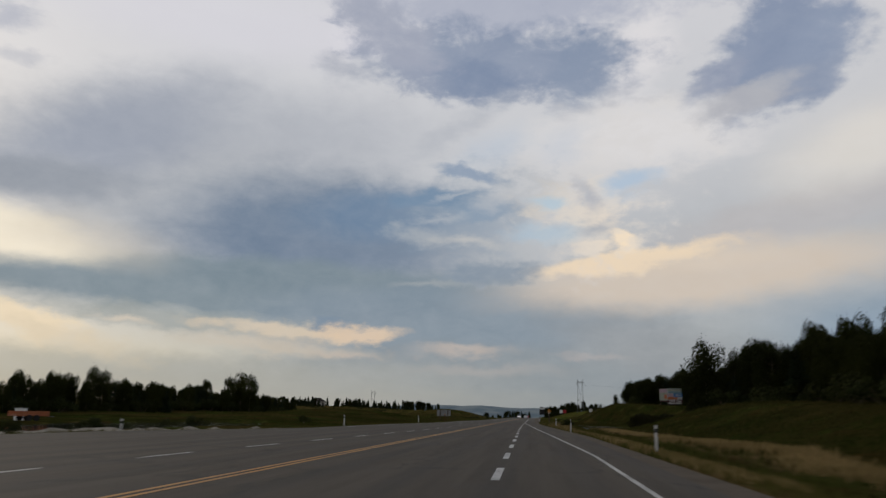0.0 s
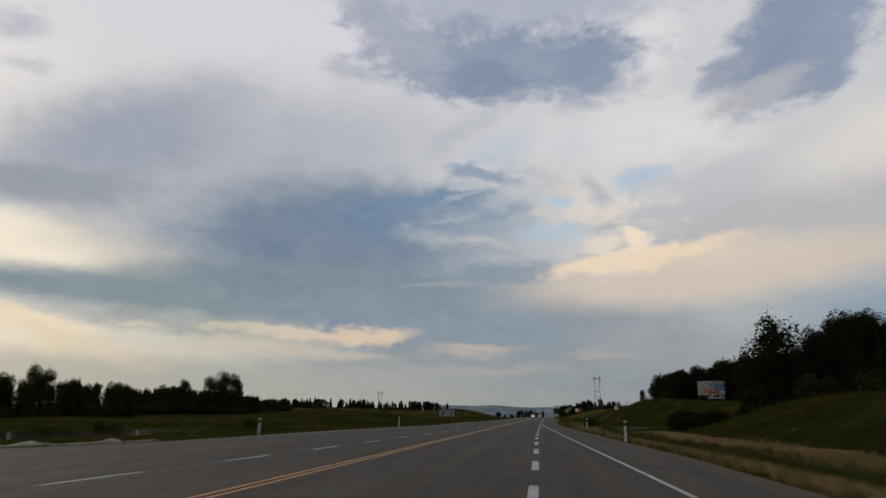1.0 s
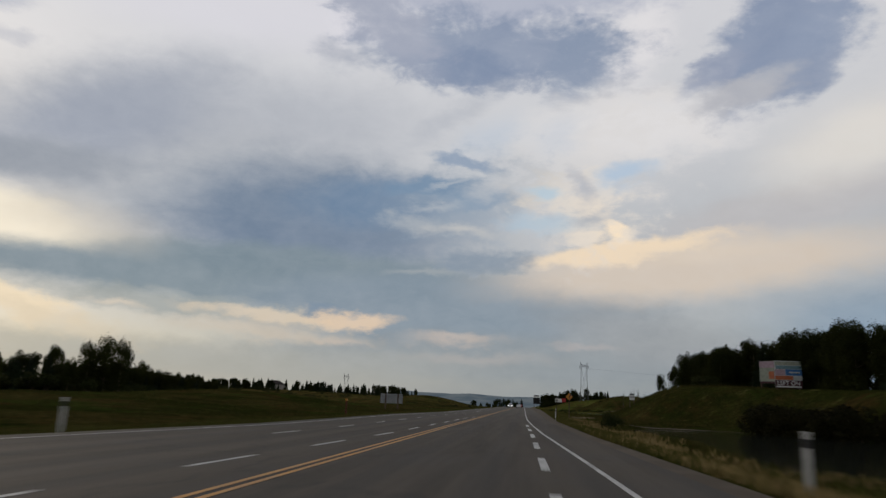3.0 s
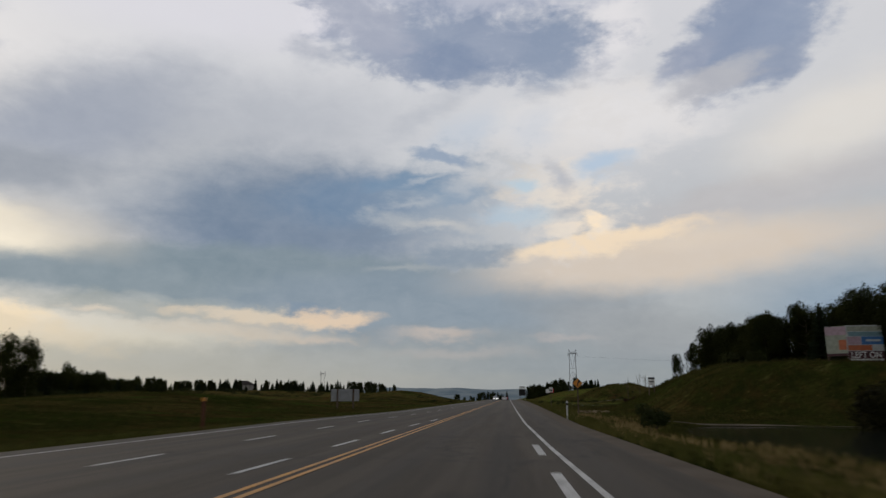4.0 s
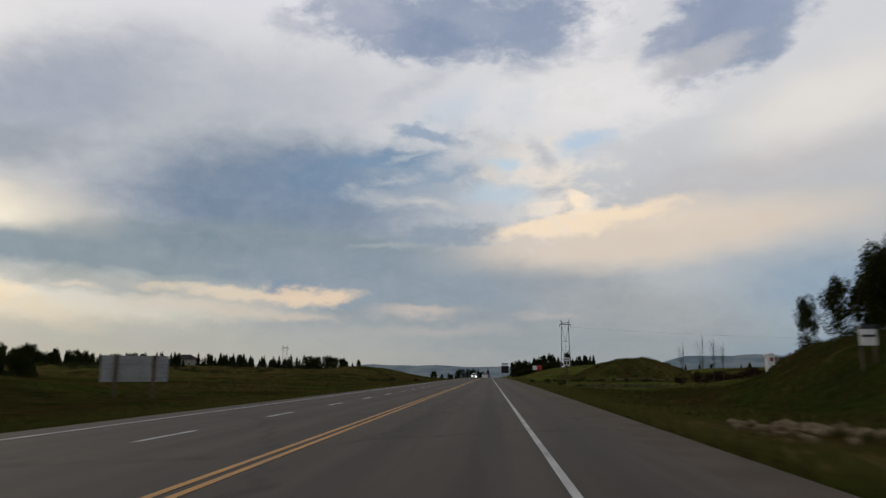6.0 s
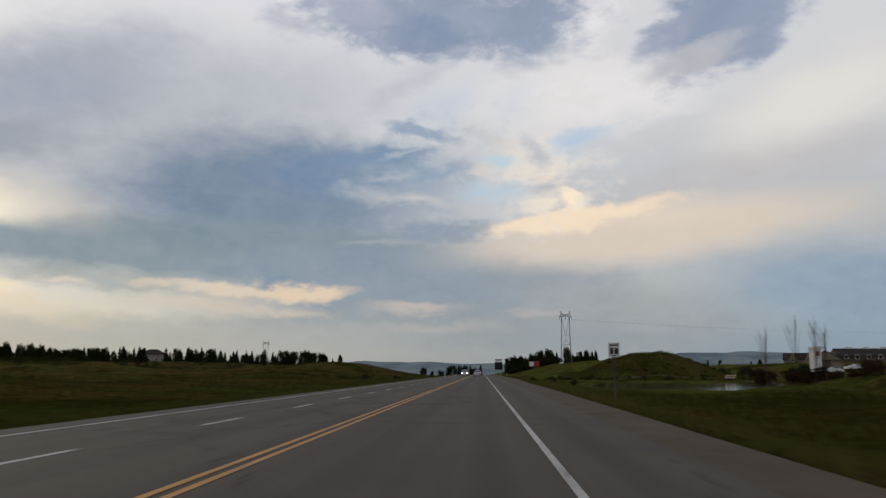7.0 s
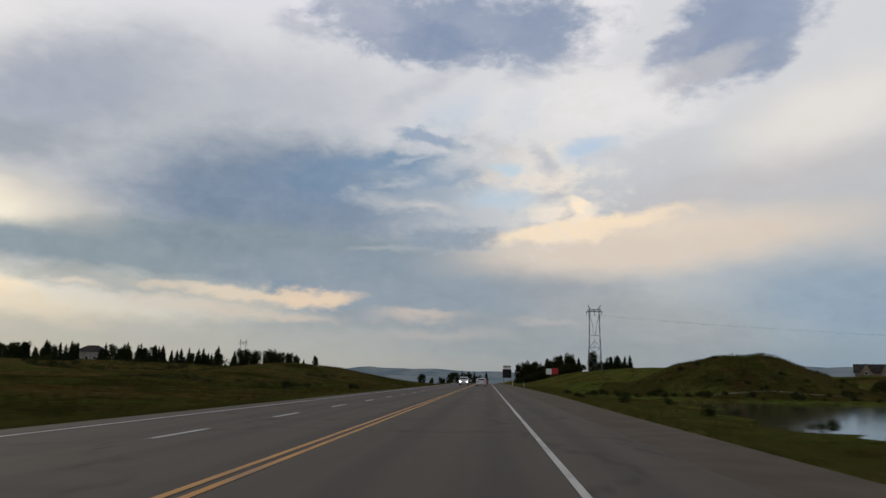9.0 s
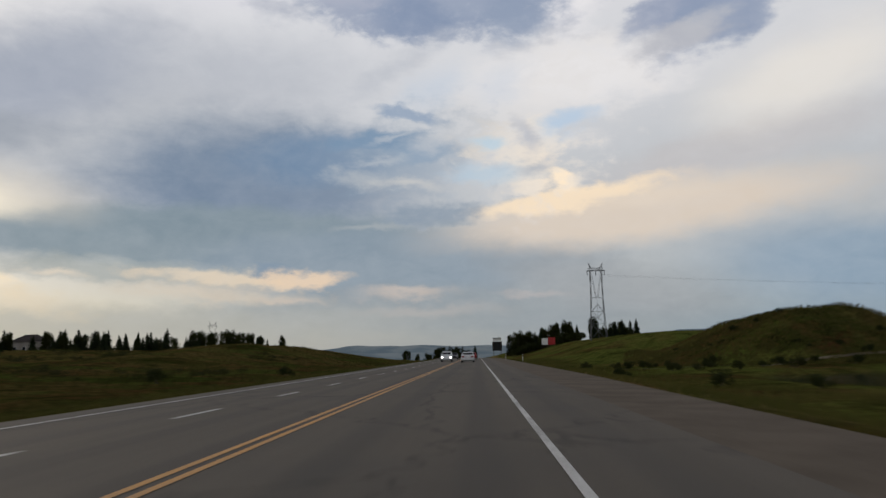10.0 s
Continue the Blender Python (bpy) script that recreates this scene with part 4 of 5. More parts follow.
    spots = [(8.4, 151, 0.8), (9.6, 158, 0.9), (24, 112, 1.5), (27, 116, 1.6), (22.5, 103, 1.3), (28, 104, 1.7), (26, 98, 1.5),
             (12.0, 293, 0.45), (14.0, 283, 0.45), (17.5, 305, 0.5), (15.0, 314, 0.45), (26, 343, 0.7), (38, 345, 0.8),
             (33, 347, 0.6), (46, 349, 0.7), (9.2, 330, 0.5), (14, 352, 0.6),
             (-22, 330, 0.7), (-19, 352, 0.7), 
             (-42, 60, 1.0), (-43, 72, 1.1), (-42, 88, 1.0), (-41, 50, 0.9), (-44, 100, 1.2), (-30, 104, 0.8), (12, 318, 0.6)]
    for i, (x, y, s) in enumerate(spots):
        turn = rnd.uniform(0, math.tau)
        if i < 3:
            place(firstb[i], x, y, turn, s)
        else:
            copy_at(w[i % 3], x, y, turn, s)
    for x, y, k in ((30.5, 134, 0.45), (29.5, 138, 0.5), (30.5, 128, 0.5)):
        put(slim, x, y, k)
    put(broad, 33.0, 222.5, 0.72)
    put(broad, 30.6, 224.5, 0.60)
    put(broad, 31.2, 220.0, 0.74)
    put(broad, 34.5, 217.0, 0.78)
    for i in range(46):      # weeds on the low ground before the mound
        x, y = rnd.uniform(9, 62), rnd.uniform(338, 360)
        copy_at(w[i % 3], x, y, rnd.uniform(0, 6), rnd.uniform(0.28, 0.6))
    for i in range(22):
        a, r = rnd.uniform(0, math.tau), rnd.uniform(0.3, 1.0)
        copy_at(w[i % 3], 40 + 22 * r * math.cos(a), 368 + 24 * r * math.sin(a), rnd.uniform(0, 6), rnd.uniform(0.25, 0.5))
    # dark scrub in the hollows of the left slope and below the far trees, past counting
    spots = []
    for cx, cy, rx, ry, n in ((-58, 285, 10, 14, 16), (-66, 310, 12, 18, 22), (-36, 340, 9, 10, 20), (-27, 354, 6, 8, 14),
                              (-78, 262, 12, 20, 16), (-62, 394, 14, 14, 12), (-32, 398, 5, 8, 10)):
        spots += [(cx + rnd.gauss(0, rx * 0.5), cy + rnd.gauss(0, ry * 0.5), rnd.uniform(0.3, 0.8)) for _ in range(n)]
    for i in range(90):
        f = i / 89
        spots.append((-190 + 110 * f + rnd.uniform(-4, 4), 462 - 40 * f * (1 - f) + rnd.gauss(0, 11), rnd.uniform(1.2, 2.6) * (1 - 0.4 * f)))
    for i in range(34):
        x = -210 + i * 4.4
        if not -142 < x < -126:
            spots.append((x + rnd.uniform(-1.5, 1.5), 489 + rnd.uniform(-5, 5), rnd.uniform(1.6, 3.0)))
    verts, faces = [], []
    for x, y, h in spots:
        z = ground_z(x, y)
        lobes = [((x + rnd.uniform(-1, 1) * h, y + rnd.uniform(-1, 1) * h, z + h * rnd.uniform(0.15, 0.6)), (h * 0.6, h * 0.6, h * 0.4)) for _ in range(4)]
        v, f = leaf_cloud(rnd, lobes, 260, 0.13 * h)
        k = len(verts)
        verts += v
        faces += [tuple(k + c for c in q) for q in f]
    tagged(mesh_object("scrub", verts, faces, M_BUSH, None), "low dark scrub scattered over the slope's hollows", "scrub", kind="stuff")
    reds = [bush(s, 1.5, "dense red-brown shrub on the pond's far shore", M_SHRUB) for s in (41, 42)]
    for i, (x, y, s) in enumerate(((54.5, 342, 1.9), (56.6, 343, 1.5), (66, 343, 1.3), (70, 344, 1.4), (74, 342, 1.5), (78, 340, 1.6), (63, 347, 1.2), (62.4, 337, 1.5), (64.2, 338, 1.6), (60.6, 338.5, 1.4), (66.0, 339.2, 1.5), (68.0, 339.5, 1.6), (82, 338, 1.5), (23.0, 254, 0.7), (24, 250, 0.8), (26, 252, 0.9), (28, 248, 0.8), (31, 252, 0.9), (34, 248, 0.9), (38, 251, 0.9))):
        if i < 2:
            place(reds[i], x, y, i * 2.0, s)
        else:
            copy_at(reds[i % 2], x, y, i * 1.3, s)
    thicket = [bush(s, 3.4, "tall dark brown-green thicket on the pond's wet shore", M_THICKET, 2600) for s in (51, 52)]
    place(thicket[0], 25.5, 158.0, 1.0, 0.9)
    place(thicket[1], 31.5, 141.0, 2.0, 1.0)
    for i in range(12):      # a dark thicket standing along the pond's wet shore
        copy_at(thicket[i % 2], 24.0 + 0.6 * i + rnd.uniform(-.5, .5), 154.0 - 1.1 * i + rnd.uniform(-1.5, 1.5), rnd.uniform(0, 6), rnd.uniform(0.85, 1.1))
    for i in range(14):      # brush beyond the foot of the mound
        copy_at(w[i % 3], 60 + 1.7 * i + rnd.uniform(-1, 1), 378 + rnd.uniform(-6, 8), rnd.uniform(0, 6), rnd.uniform(1.0, 1.7))
    y = 34.0
    while y < 224:      # undergrowth along the wood
        if not (140 < y < 191):
            copy_at(w[rnd.randrange(3)], 31.2 + 2.0 * math.sin(y * 0.09) + rnd.uniform(-1, 1), y, rnd.uniform(0, 6), rnd.uniform(1.1, 2.2))
        y += rnd.uniform(3.5, 6.0)
    y = 100.0
    while y < 330:      # undergrowth along the shelter belt
        copy_at(w[rnd.randrange(3)], -96.5 + rnd.uniform(-2, 2) - 0.10 * max(0, y - 230), y, rnd.uniform(0, 6), rnd.uniform(1.4, 2.6))
        y += rnd.uniform(2.6, 4.6)
    for i in range(26):      # scrub below the pylon trees
        copy_at(w[i % 3], 11 + i * 1.35 + rnd.uniform(-.6, .6), 522 + rnd.uniform(-4, 4) - (24 if i > 17 else 0), rnd.uniform(0, 6), rnd.uniform(1.3, 2.2))
    # bare saplings on the hump
    for i, (x, y, h) in enumerate(((25.1, 252.7, 5.7), (25.8, 250.8, 5.3), (23.0, 253.5, 5.1), (27.6, 253.0, 4.6))):
        t = thing("bare_sapling", "bare grey sapling with thin upright twigs among shrubs", "tree", group="bare saplings")
        part("trunk", beam((0, 0, -1.0), (0.2, 0, h), 0.05, 5, 0.01), M_BARK, t)
        for j in range(14):
            z = h * rnd.uniform(0.2, 0.85)
            a = rnd.uniform(0, math.tau)
            o = (h - z) * 0.22
            part("branch", beam((0.2 * z / h, 0, z), (math.cos(a) * o, math.sin(a) * o, z + (h - z) * 0.75), 0.018, 4, 0.005), M_BARK, t)
        place(t, x, y)


def tufts(name, label, count, seed, area, mat, low, high):
    """Grass in tufts of five curved blades, as one mesh."""
    rnd = random.Random(seed)
    verts, faces = [], []
    made = 0
    while made < count:
        x, y, s = area(rnd)
        if any(pond_inside(x, y, k) < 1.02 for k in range(len(PONDS)) if abs(x - PONDS[k][0]) < 2 * PONDS[k][2]):
            continue
        made += 1
        z = ground_z(x, y) - 0.03
        for _ in range(5):
            a = rnd.uniform(0, math.tau)
            h = s * rnd.uniform(low, high)
            w = 0.008 + 0.022 * h
            dx, dy = math.cos(a), math.sin(a)
            ox, oy = x + dx * 0.10 * rnd.random(), y + dy * 0.10 * rnd.random()
            bendx = h * rnd.uniform(0.1, 0.5)
            i = len(verts)
            verts += [(ox - dy * w, oy + dx * w, z), (ox + dy * w, oy - dx * w, z),
                      (ox + dx * bendx * 0.35 + dy * w * 0.7, oy + dy * bendx * 0.35 - dx * w * 0.7, z + h * 0.6),
                      (ox + dx * bendx, oy + dy * bendx, z + h)]
            faces += [(i, i + 1, i + 2), (i, i + 2, i + 3)]
    ob = mesh_object(name, verts, faces, mat, None)
    tagged(ob, label, "grass", kind="stuff")


def verge_right(rnd):
    y = rnd.uniform(5, 430)
    u = rnd.random() ** 1.4 * 8 + 0.1
    return right_edge(y) + u, y, 0.7 + 0.3 * rnd.random()


def verge_left(rnd):
    y = rnd.uniform(15, 460)
    u = rnd.random() ** 1.4 * 8 + 0.1
    return left_edge(y) - u, y, 0.7 + 0.3 * rnd.random()


STRAW_BAND = [(4, 13.2), (60, 13.0), (85, 12.2), (100, 9.4), (113, 7.4), (140, 6.9), (180, 7.8)]


def straw_edge(rnd):
    y = rnd.uniform(16, 98) if rnd.random() < 0.95 else rnd.uniform(98, 175)
    if rnd.random() < 0.85:
        return knots(STRAW_BAND, y) + rnd.gauss(0, 0.6) + 0.8 * math.sin(y * 0.21), y, 1.1
    return right_edge(y) + 0.2 + rnd.random() ** 1.3 * 1.6, y, 0.8


def slope_right(rnd):
    y = rnd.uniform(20, 245)
    return right_edge(y) + rnd.uniform(5, 27), y, 0.8 + 0.5 * rnd.random()


def slope_left(rnd):
    y = rnd.uniform(110, 480)
    return left_edge(y) - rnd.uniform(5, 50), y, 0.8 + 0.5 * rnd.random()


def mound_top(rnd):
    a, r = rnd.uniform(0, math.tau), math.sqrt(rnd.random())
    return 40 + 22 * r * math.cos(a), 371 + 26 * r * math.sin(a), 1.1


# ---------------------------------------------------------------- things beside the road
def marker_post(x, y, group, h=1.0):
    t = thing("marker_post", "white plastic roadside marker post with dark band", "marker post", pose(x, y, ground_z(x, y)), group)
    bm = box(-0.05, 0.05, -0.035, 0.035, -0.3, h, 0.015)
    part("post", bm, M_POST_WHITE, t)
    part("band", box(-0.054, 0.054, -0.039, 0.039, h - 0.24, h - 0.10, 0.004), M_BLACK, t, "black reflector band")
    part("cap", box(-0.056, 0.056, -0.041, 0.041, h - 0.02, h + 0.02, 0.008), M_POST_WHITE, t)


def diamond_sign(x, y):
    z = ground_z(x, y)
    t = thing("warning_sign", "yellow diamond warning sign on a timber post", "road sign", pose(x, y, z))
    part("post", box(-0.05, 0.05, -0.05, 0.05, -0.4, 2.30 - z, 0.008), M_WOOD, t)
    c = 2.36 - z
    r = 0.43
    part("panel", prism([(0, c - r), (r, c), (0, c + r), (-r, c)], 0.012), M_SIGN_YELLOW, t).location.y = -0.06
    b = bmesh.new()
    for i in range(4):
        a0, a1 = i * math.pi / 2, (i + 1) * math.pi / 2
        p0, p1 = (math.cos(a0) * (r - 0.035), math.sin(a0) * (r - 0.035)), (math.cos(a1) * (r - 0.035), math.sin(a1) * (r - 0.035))
        add_beam(b, (p0[0], -0.071, c + p0[1]), (p1[0], -0.071, c + p1[1]), 0.008)
    part("border", b, M_BLACK, t, "thin black border")
    s = prism([(-0.03, c - 0.26), (0.05, c - 0.26), (0.05, c - 0.02), (0.15, c + 0.10), (0.21, c + 0.04), (0.22, c + 0.26), (0.01, c + 0.23), (0.07, c + 0.17), (-0.03, c + 0.03)], 0.006)
    part("symbol", s, M_BLACK, t, "black bent arrow").location.y = -0.071


def big_sign_back():
    """A large guide sign seen from behind, facing the other traffic."""
    x0, y0, x1, y1 = -24.15, 206.9, -20.6, 208.6
    cx, cy = (x0 + x1) / 2, (y0 + y1) / 2
    turn = math.degrees(math.atan2(y1 - y0, x1 - x0))
    z = ground_z(cx, cy)
    t = thing("guide_sign", "large guide sign seen from its ribbed grey aluminium back", "road sign", pose(cx, cy, 0, 0, 0, turn))
    w = math.hypot(x1 - x0, y1 - y0) / 2
    for i in range(6):
        a = 0.72 + i * 0.27
        part("plank", box(-w, w, 0.0, 0.03, a + 0.004, a + 0.266, 0.004), M_ALU, t)
        part("rib", box(-w, w, -0.035, 0.0, a + 0.21, a + 0.245, 0.004), M_ALU, t)
    for s in (-1, 1):
        part("post", box(s * w * 0.56 - 0.10, s * w * 0.56 + 0.10, -0.22, -0.037, z - 0.6, 2.36, 0.01), M_WOOD, t)


def speed_sign(x, y):
    z = ground_z(x, y)
    t = thing("speed_sign", "white speed limit sign with worn black markings", "road sign", pose(x, y, z))
    part("post", box(-0.05, 0.05, -0.05, 0.05, -0.4, 2.75 - z, 0.008), M_WOOD, t)
    a = 2.02 - z
    part("panel", box(-0.31, 0.31, -0.068, -0.054, a, a + 0.80, 0.004), M_SIGN_WHITE, t)
    part("letter_bar", box(-0.24, 0.24, -0.074, -0.0685, a + 0.62, a + 0.70), M_BLACK, t, "dark bar of unreadable lettering")
    for s in (-1, 1):
        part("number_bar", box(s * 0.13 - 0.10, s * 0.13 + 0.10, -0.074, -0.0685, a + 0.16, a + 0.50), M_BLACK, t, "dark bar in place of a numeral")
    part("letter_bar", box(-0.12, 0.12, -0.074, -0.0685, a + 0.05, a + 0.11), M_BLACK, t, "dark bar of unreadable lettering")


def flat_text(name, words, size, mat, parent, m):
    cu = bpy.data.curves.new(name, "FONT")
    cu.body, cu.size, cu.extrude, cu.align_x = words, size, 0.01, "CENTER"
    cu.offset = 0.012 * size
    tmp = bpy.data.objects.new(name, cu)
    scene.collection.objects.link(tmp)
    me = bpy.data.meshes.new_from_object(tmp.evaluated_get(bpy.context.evaluated_depsgraph_get()))
    bpy.data.objects.remove(tmp)
    bpy.data.curves.remove(cu)
    me.materials.clear()
    me.materials.append(mat)
    ob = new(name, me)
    ob.parent = parent
    ob.matrix_local = m
    return ob


def billboard():
    """A two-sided advertising board: one face towards the road, one turned away beside it."""
    x, y = 34.1, 184.0
    z = ground_z(x + 2, y)
    t = thing("billboard", "painted advertising billboard with blue and orange panels before dark trees", "billboard", pose(x, y, -0.28) @ Matrix.Diagonal((0.875, 1.0, 1.0, 1.0)))
    tones = {"pale": plain("board_pale_grey", (0.50, 0.53, 0.52), 0.6), "green": plain("board_pale_green", (0.31, 0.33, 0.26), 0.6),
             "blue": plain("board_blue", (0.06, 0.17, 0.40), 0.6), "orange": plain("board_orange", (0.48, 0.14, 0.06), 0.6),
             "pink": plain("board_pink", (0.42, 0.30, 0.34), 0.6), "maroon": plain("board_maroon", (0.07, 0.025, 0.03), 0.6),
             "teal": plain("board_teal", (0.16, 0.27, 0.30), 0.6)}
    zb, zt, w = 4.92, 8.55, 4.0
    part("main_panel", box(0, w, 0, 0.08, zb, zt, 0.01), tones["pale"], t)
    part("header_band", box(0.1, w - 0.1, -0.012, -0.004, 7.95, 8.45), tones["green"], t, "pale green header band")
    part("teal_band", box(0.2, w, -0.012, -0.004, 7.45, 7.90), tones["teal"], t, "muted teal band")
    part("pink_block", box(0.05, 1.55, -0.012, -0.004, 6.60, 7.40), tones["pink"], t, "dusty pink block")
    part("blue_block", box(1.60, w, -0.012, -0.004, 6.62, 7.42), tones["blue"], t, "blue block")
    part("letter_bar", box(2.1, 3.7, -0.020, -0.014, 6.92, 7.12), tones["pale"], t, "pale bar of unreadable lettering")
    part("orange_band", box(0.05, 2.7, -0.012, -0.004, 6.02, 6.56), tones["orange"], t, "orange band")
    part("pink_block", box(2.75, w, -0.012, -0.004, 6.02, 6.56), tones["pale"], t, "pale block")
    part("foot_band", box(0.0, w, -0.014, -0.004, zb, 5.96), tones["maroon"], t, "dark maroon foot band")
    flat_text("lettering", "LEFT ON", 0.86, M_SIGN_WHITE, t, pose(w / 2, -0.016, 5.30, 90, 0, 0))
    part("letter_bar", box(0.15, w - 0.15, -0.022, -0.016, 5.02, 5.20), M_SIGN_WHITE, t, "white bar of unreadable lettering")
    side = part("side_panel", box(-2.1, 0, 0, 0.08, 5.5, 8.5, 0.01), tones["green"], t, "pale green panel turned aside")
    side.matrix_local = pose(-0.03, 0.0, 0, 0, 0, -28)
    part("picture_band", box(-2.1, 0, -0.012, -0.004, 7.6, 8.45), tones["pink"], side, "faded picture band")
    part("red_block", box(-0.8, -0.05, -0.012, -0.004, 6.1, 7.1), tones["orange"], side, "faded red block")
    part("foot_band", box(-2.1, 0, -0.012, -0.004, 5.5, 5.75), tones["maroon"], side, "dark foot band")
    part("lamp_arm", beam((-2.6, -0.6, 8.4), (-1.4, 0.5, 8.45), 0.06), M_STEEL, t, "pale lamp arm")
    for px in (0.35, 2.0, 3.65):
        part("post", box(px - 0.11, px + 0.11, 0.085, 0.30, z - 1.0, zt - 0.3, 0.01), M_WOOD, t)
    part("post", box(-1.75, -1.55, 1.02, 1.22, z - 1.0, 8.2, 0.01), M_WOOD, t)


def notice_board(x, y, z0, w, h, label, mat, head=None):
    z = ground_z(x, y)
    t = thing("notice_board", label, "sign", pose(x, y, 0))
    part("panel", box(-w / 2, w / 2, 0, 0.06, z0, z0 + h, 0.008), mat, t)
    if head:
        part("header", box(-w / 2, w / 2, -0.012, -0.004, z0 + h * 0.78, z0 + h), head, t, "dark header")
        part("letter_bar", box(-w * 0.4, w * 0.4, -0.012, -0.004, z0 + h * 0.40, z0 + h * 0.52), head, t, "dark bar of unreadable lettering")
    for s in (-1, 1):
        part("post", box(s * w * 0.4 - 0.05, s * w * 0.4 + 0.05, 0.064, 0.16, z - 0.4, z0 + h * 0.95, 0.006), M_WOOD, t)


def entry_pillar(x, y):
    """A pale capped gate pillar marking the new houses."""
    z = ground_z(x, y)
    t = thing("entry_pillar", "tall pale stone entrance pillar with a capped top", "pillar", pose(x, y, z, 0, 0, 20) @ Matrix.Diagonal((0.85, 0.85, 1.0, 1.0)))
    h = 6.4 - z
    part("shaft", box(-1.05, 1.05, -0.8, 0.8, -0.5, h - 0.55, 0.04), M_STONE, t)
    part("base", box(-1.2, 1.2, -0.95, 0.95, -0.5, 0.7, 0.05), M_ROCK, t, "rough stone base")
    part("cap", prism([(-1.35, h - 0.545), (1.35, h - 0.545), (1.35, h - 0.35), (0.0, h + 0.05), (-1.35, h - 0.35)], 2.0, 0.03), M_STONE, t)
    part("plaque", box(-0.6, 0.6, -0.83, -0.804, h - 1.9, h - 1.0, 0.01), plain("plaque_red", (0.22, 0.06, 0.06), 0.6), t, "dull red plaque")


def pylon(x, y, top, label, scale=1.0, turn=0.0):
    """A lattice mast: four legs, cross bracing, a wide cross-arm and two horns."""
    z = ground_z(x, y)
    h = (top - z) / scale
    t = thing("lattice_pylon", label, "pylon", pose(x, y, z, 0, 0, turn) @ Matrix.Scale(scale, 4), "power line pylons")
    levels = [(0.0, 2.15), (0.20, 1.85), (0.36, 1.68), (0.54, 1.55), (0.72, 1.5), (0.90, 1.55)]
    def corner(i, f, w):
        sx, sy = ((1, 1), (-1, 1), (-1, -1), (1, -1))[i]
        return Vector((sx * w, sy * w * 0.55, f * h))
    for i in range(4):
        b = bmesh.new()
        for (f0, w0), (f1, w1) in zip(levels, levels[1:]):
            add_beam(b, corner(i, f0, w0) - Vector((0, 0, 0.5 if f0 == 0 else 0)), corner(i, f1, w1), 0.062)
        part("leg", b, M_STEEL, t)
    b = bmesh.new()
    for k, ((f0, w0), (f1, w1)) in enumerate(zip(levels, levels[1:])):
        for i in range(4):
            j = (i + 1) % 4
            if i % 2 == 0 and k >= 2:      # an open V in the upper faces
                mid0 = (corner(i, f0, w0) + corner(j, f0, w0)) / 2
                if k > 2:
                    for c in (i, j):
                        low = Vector((corner(c, f1, w1).x * (0.15 if k == 3 else 0.5), corner(c, f1, w1).y, f0 * h))
                        add_beam(b, low, Vector((corner(c, f1, w1).x * (0.5 if k == 3 else 0.95), corner(c, f1, w1).y, f1 * h)), 0.04)
                else:
                    add_beam(b, corner(i, f0, w0), mid0 * 0.5 + (corner(i, f1, w1) + corner(j, f1, w1)) * 0.25, 0.04)
                    add_beam(b, corner(j, f0, w0), mid0 * 0.5 + (corner(i, f1, w1) + corner(j, f1, w1)) * 0.25, 0.04)
            else:
                add_beam(b, corner(i, f0, w0), corner(j, f1, w1), 0.04)
                add_beam(b, corner(j, f0, w0), corner(i, f1, w1), 0.04)
            if k != 3:
                add_beam(b, corner(i, f1, w1), corner(j, f1, w1), 0.04)
        if k < 3:
            add_beam(b, (0, 0, f0 * h), (0, 0, f1 * h), 0.04)
    part("bracing", b, M_STEEL, t)
    b = bmesh.new()
    for s in (-1, 1):
        add_beam(b, (-2.35, s * 0.7, 0.90 * h), (2.35, s * 0.7, 0.90 * h), 0.08)
        add_beam(b, (-2.0, s * 0.5, 0.935 * h), (2.0, s * 0.5, 0.935 * h), 0.04)
        for i in range(6):
            xx = -2.0 + i * 0.667
            add_beam(b, (xx, s * 0.6, 0.90 * h), (xx + 0.333, s * 0.5, 0.935 * h), 0.03)
            add_beam(b, (xx + 0.333, s * 0.5, 0.935 * h), (xx + 0.667, s * 0.6, 0.90 * h), 0.04)
    part("cross_arm", b, M_STEEL, t)
    for s in (-1, 1):
        b = bmesh.new()
        add_beam(b, (s * 1.05, 0.4, 0.93 * h), (s * 1.85, 0, h), 0.08)
        add_beam(b, (s * 1.5, -0.4, 0.93 * h), (s * 1.85, 0, h), 0.08)
        part("horn", b, M_STEEL, t)
    for xx in (-2.25, 0.0, 2.25):
        part("insulator", beam((xx, 0, 0.90 * h), (xx, 0, 0.84 * h), 0.09, 8), M_GLASS_DARK, t, "dark glass insulator string")
    return t


def power_lines():
    """Thin conductors that run from the near pylon away to the right."""
    for dx, z0 in ((-2.25, 21.0), (0.0, 21.2), (2.25, 21.0)):
        bm = bmesh.new()
        last = None
        for i in range(25):
            f = i / 24
            p = Vector((31.6 + dx + (330 - dx) * f, 474.6 + (30 + dx * 2) * f, z0 + 1.5 * f - 22.0 * f * (1 - f)))
            if last is not None:
                add_beam(bm, last, p, 0.008, 4)
            last = p
        tagged(part("power_line", bm, M_STEEL), "thin sagging overhead power line from the pylon", "power line", "power lines")


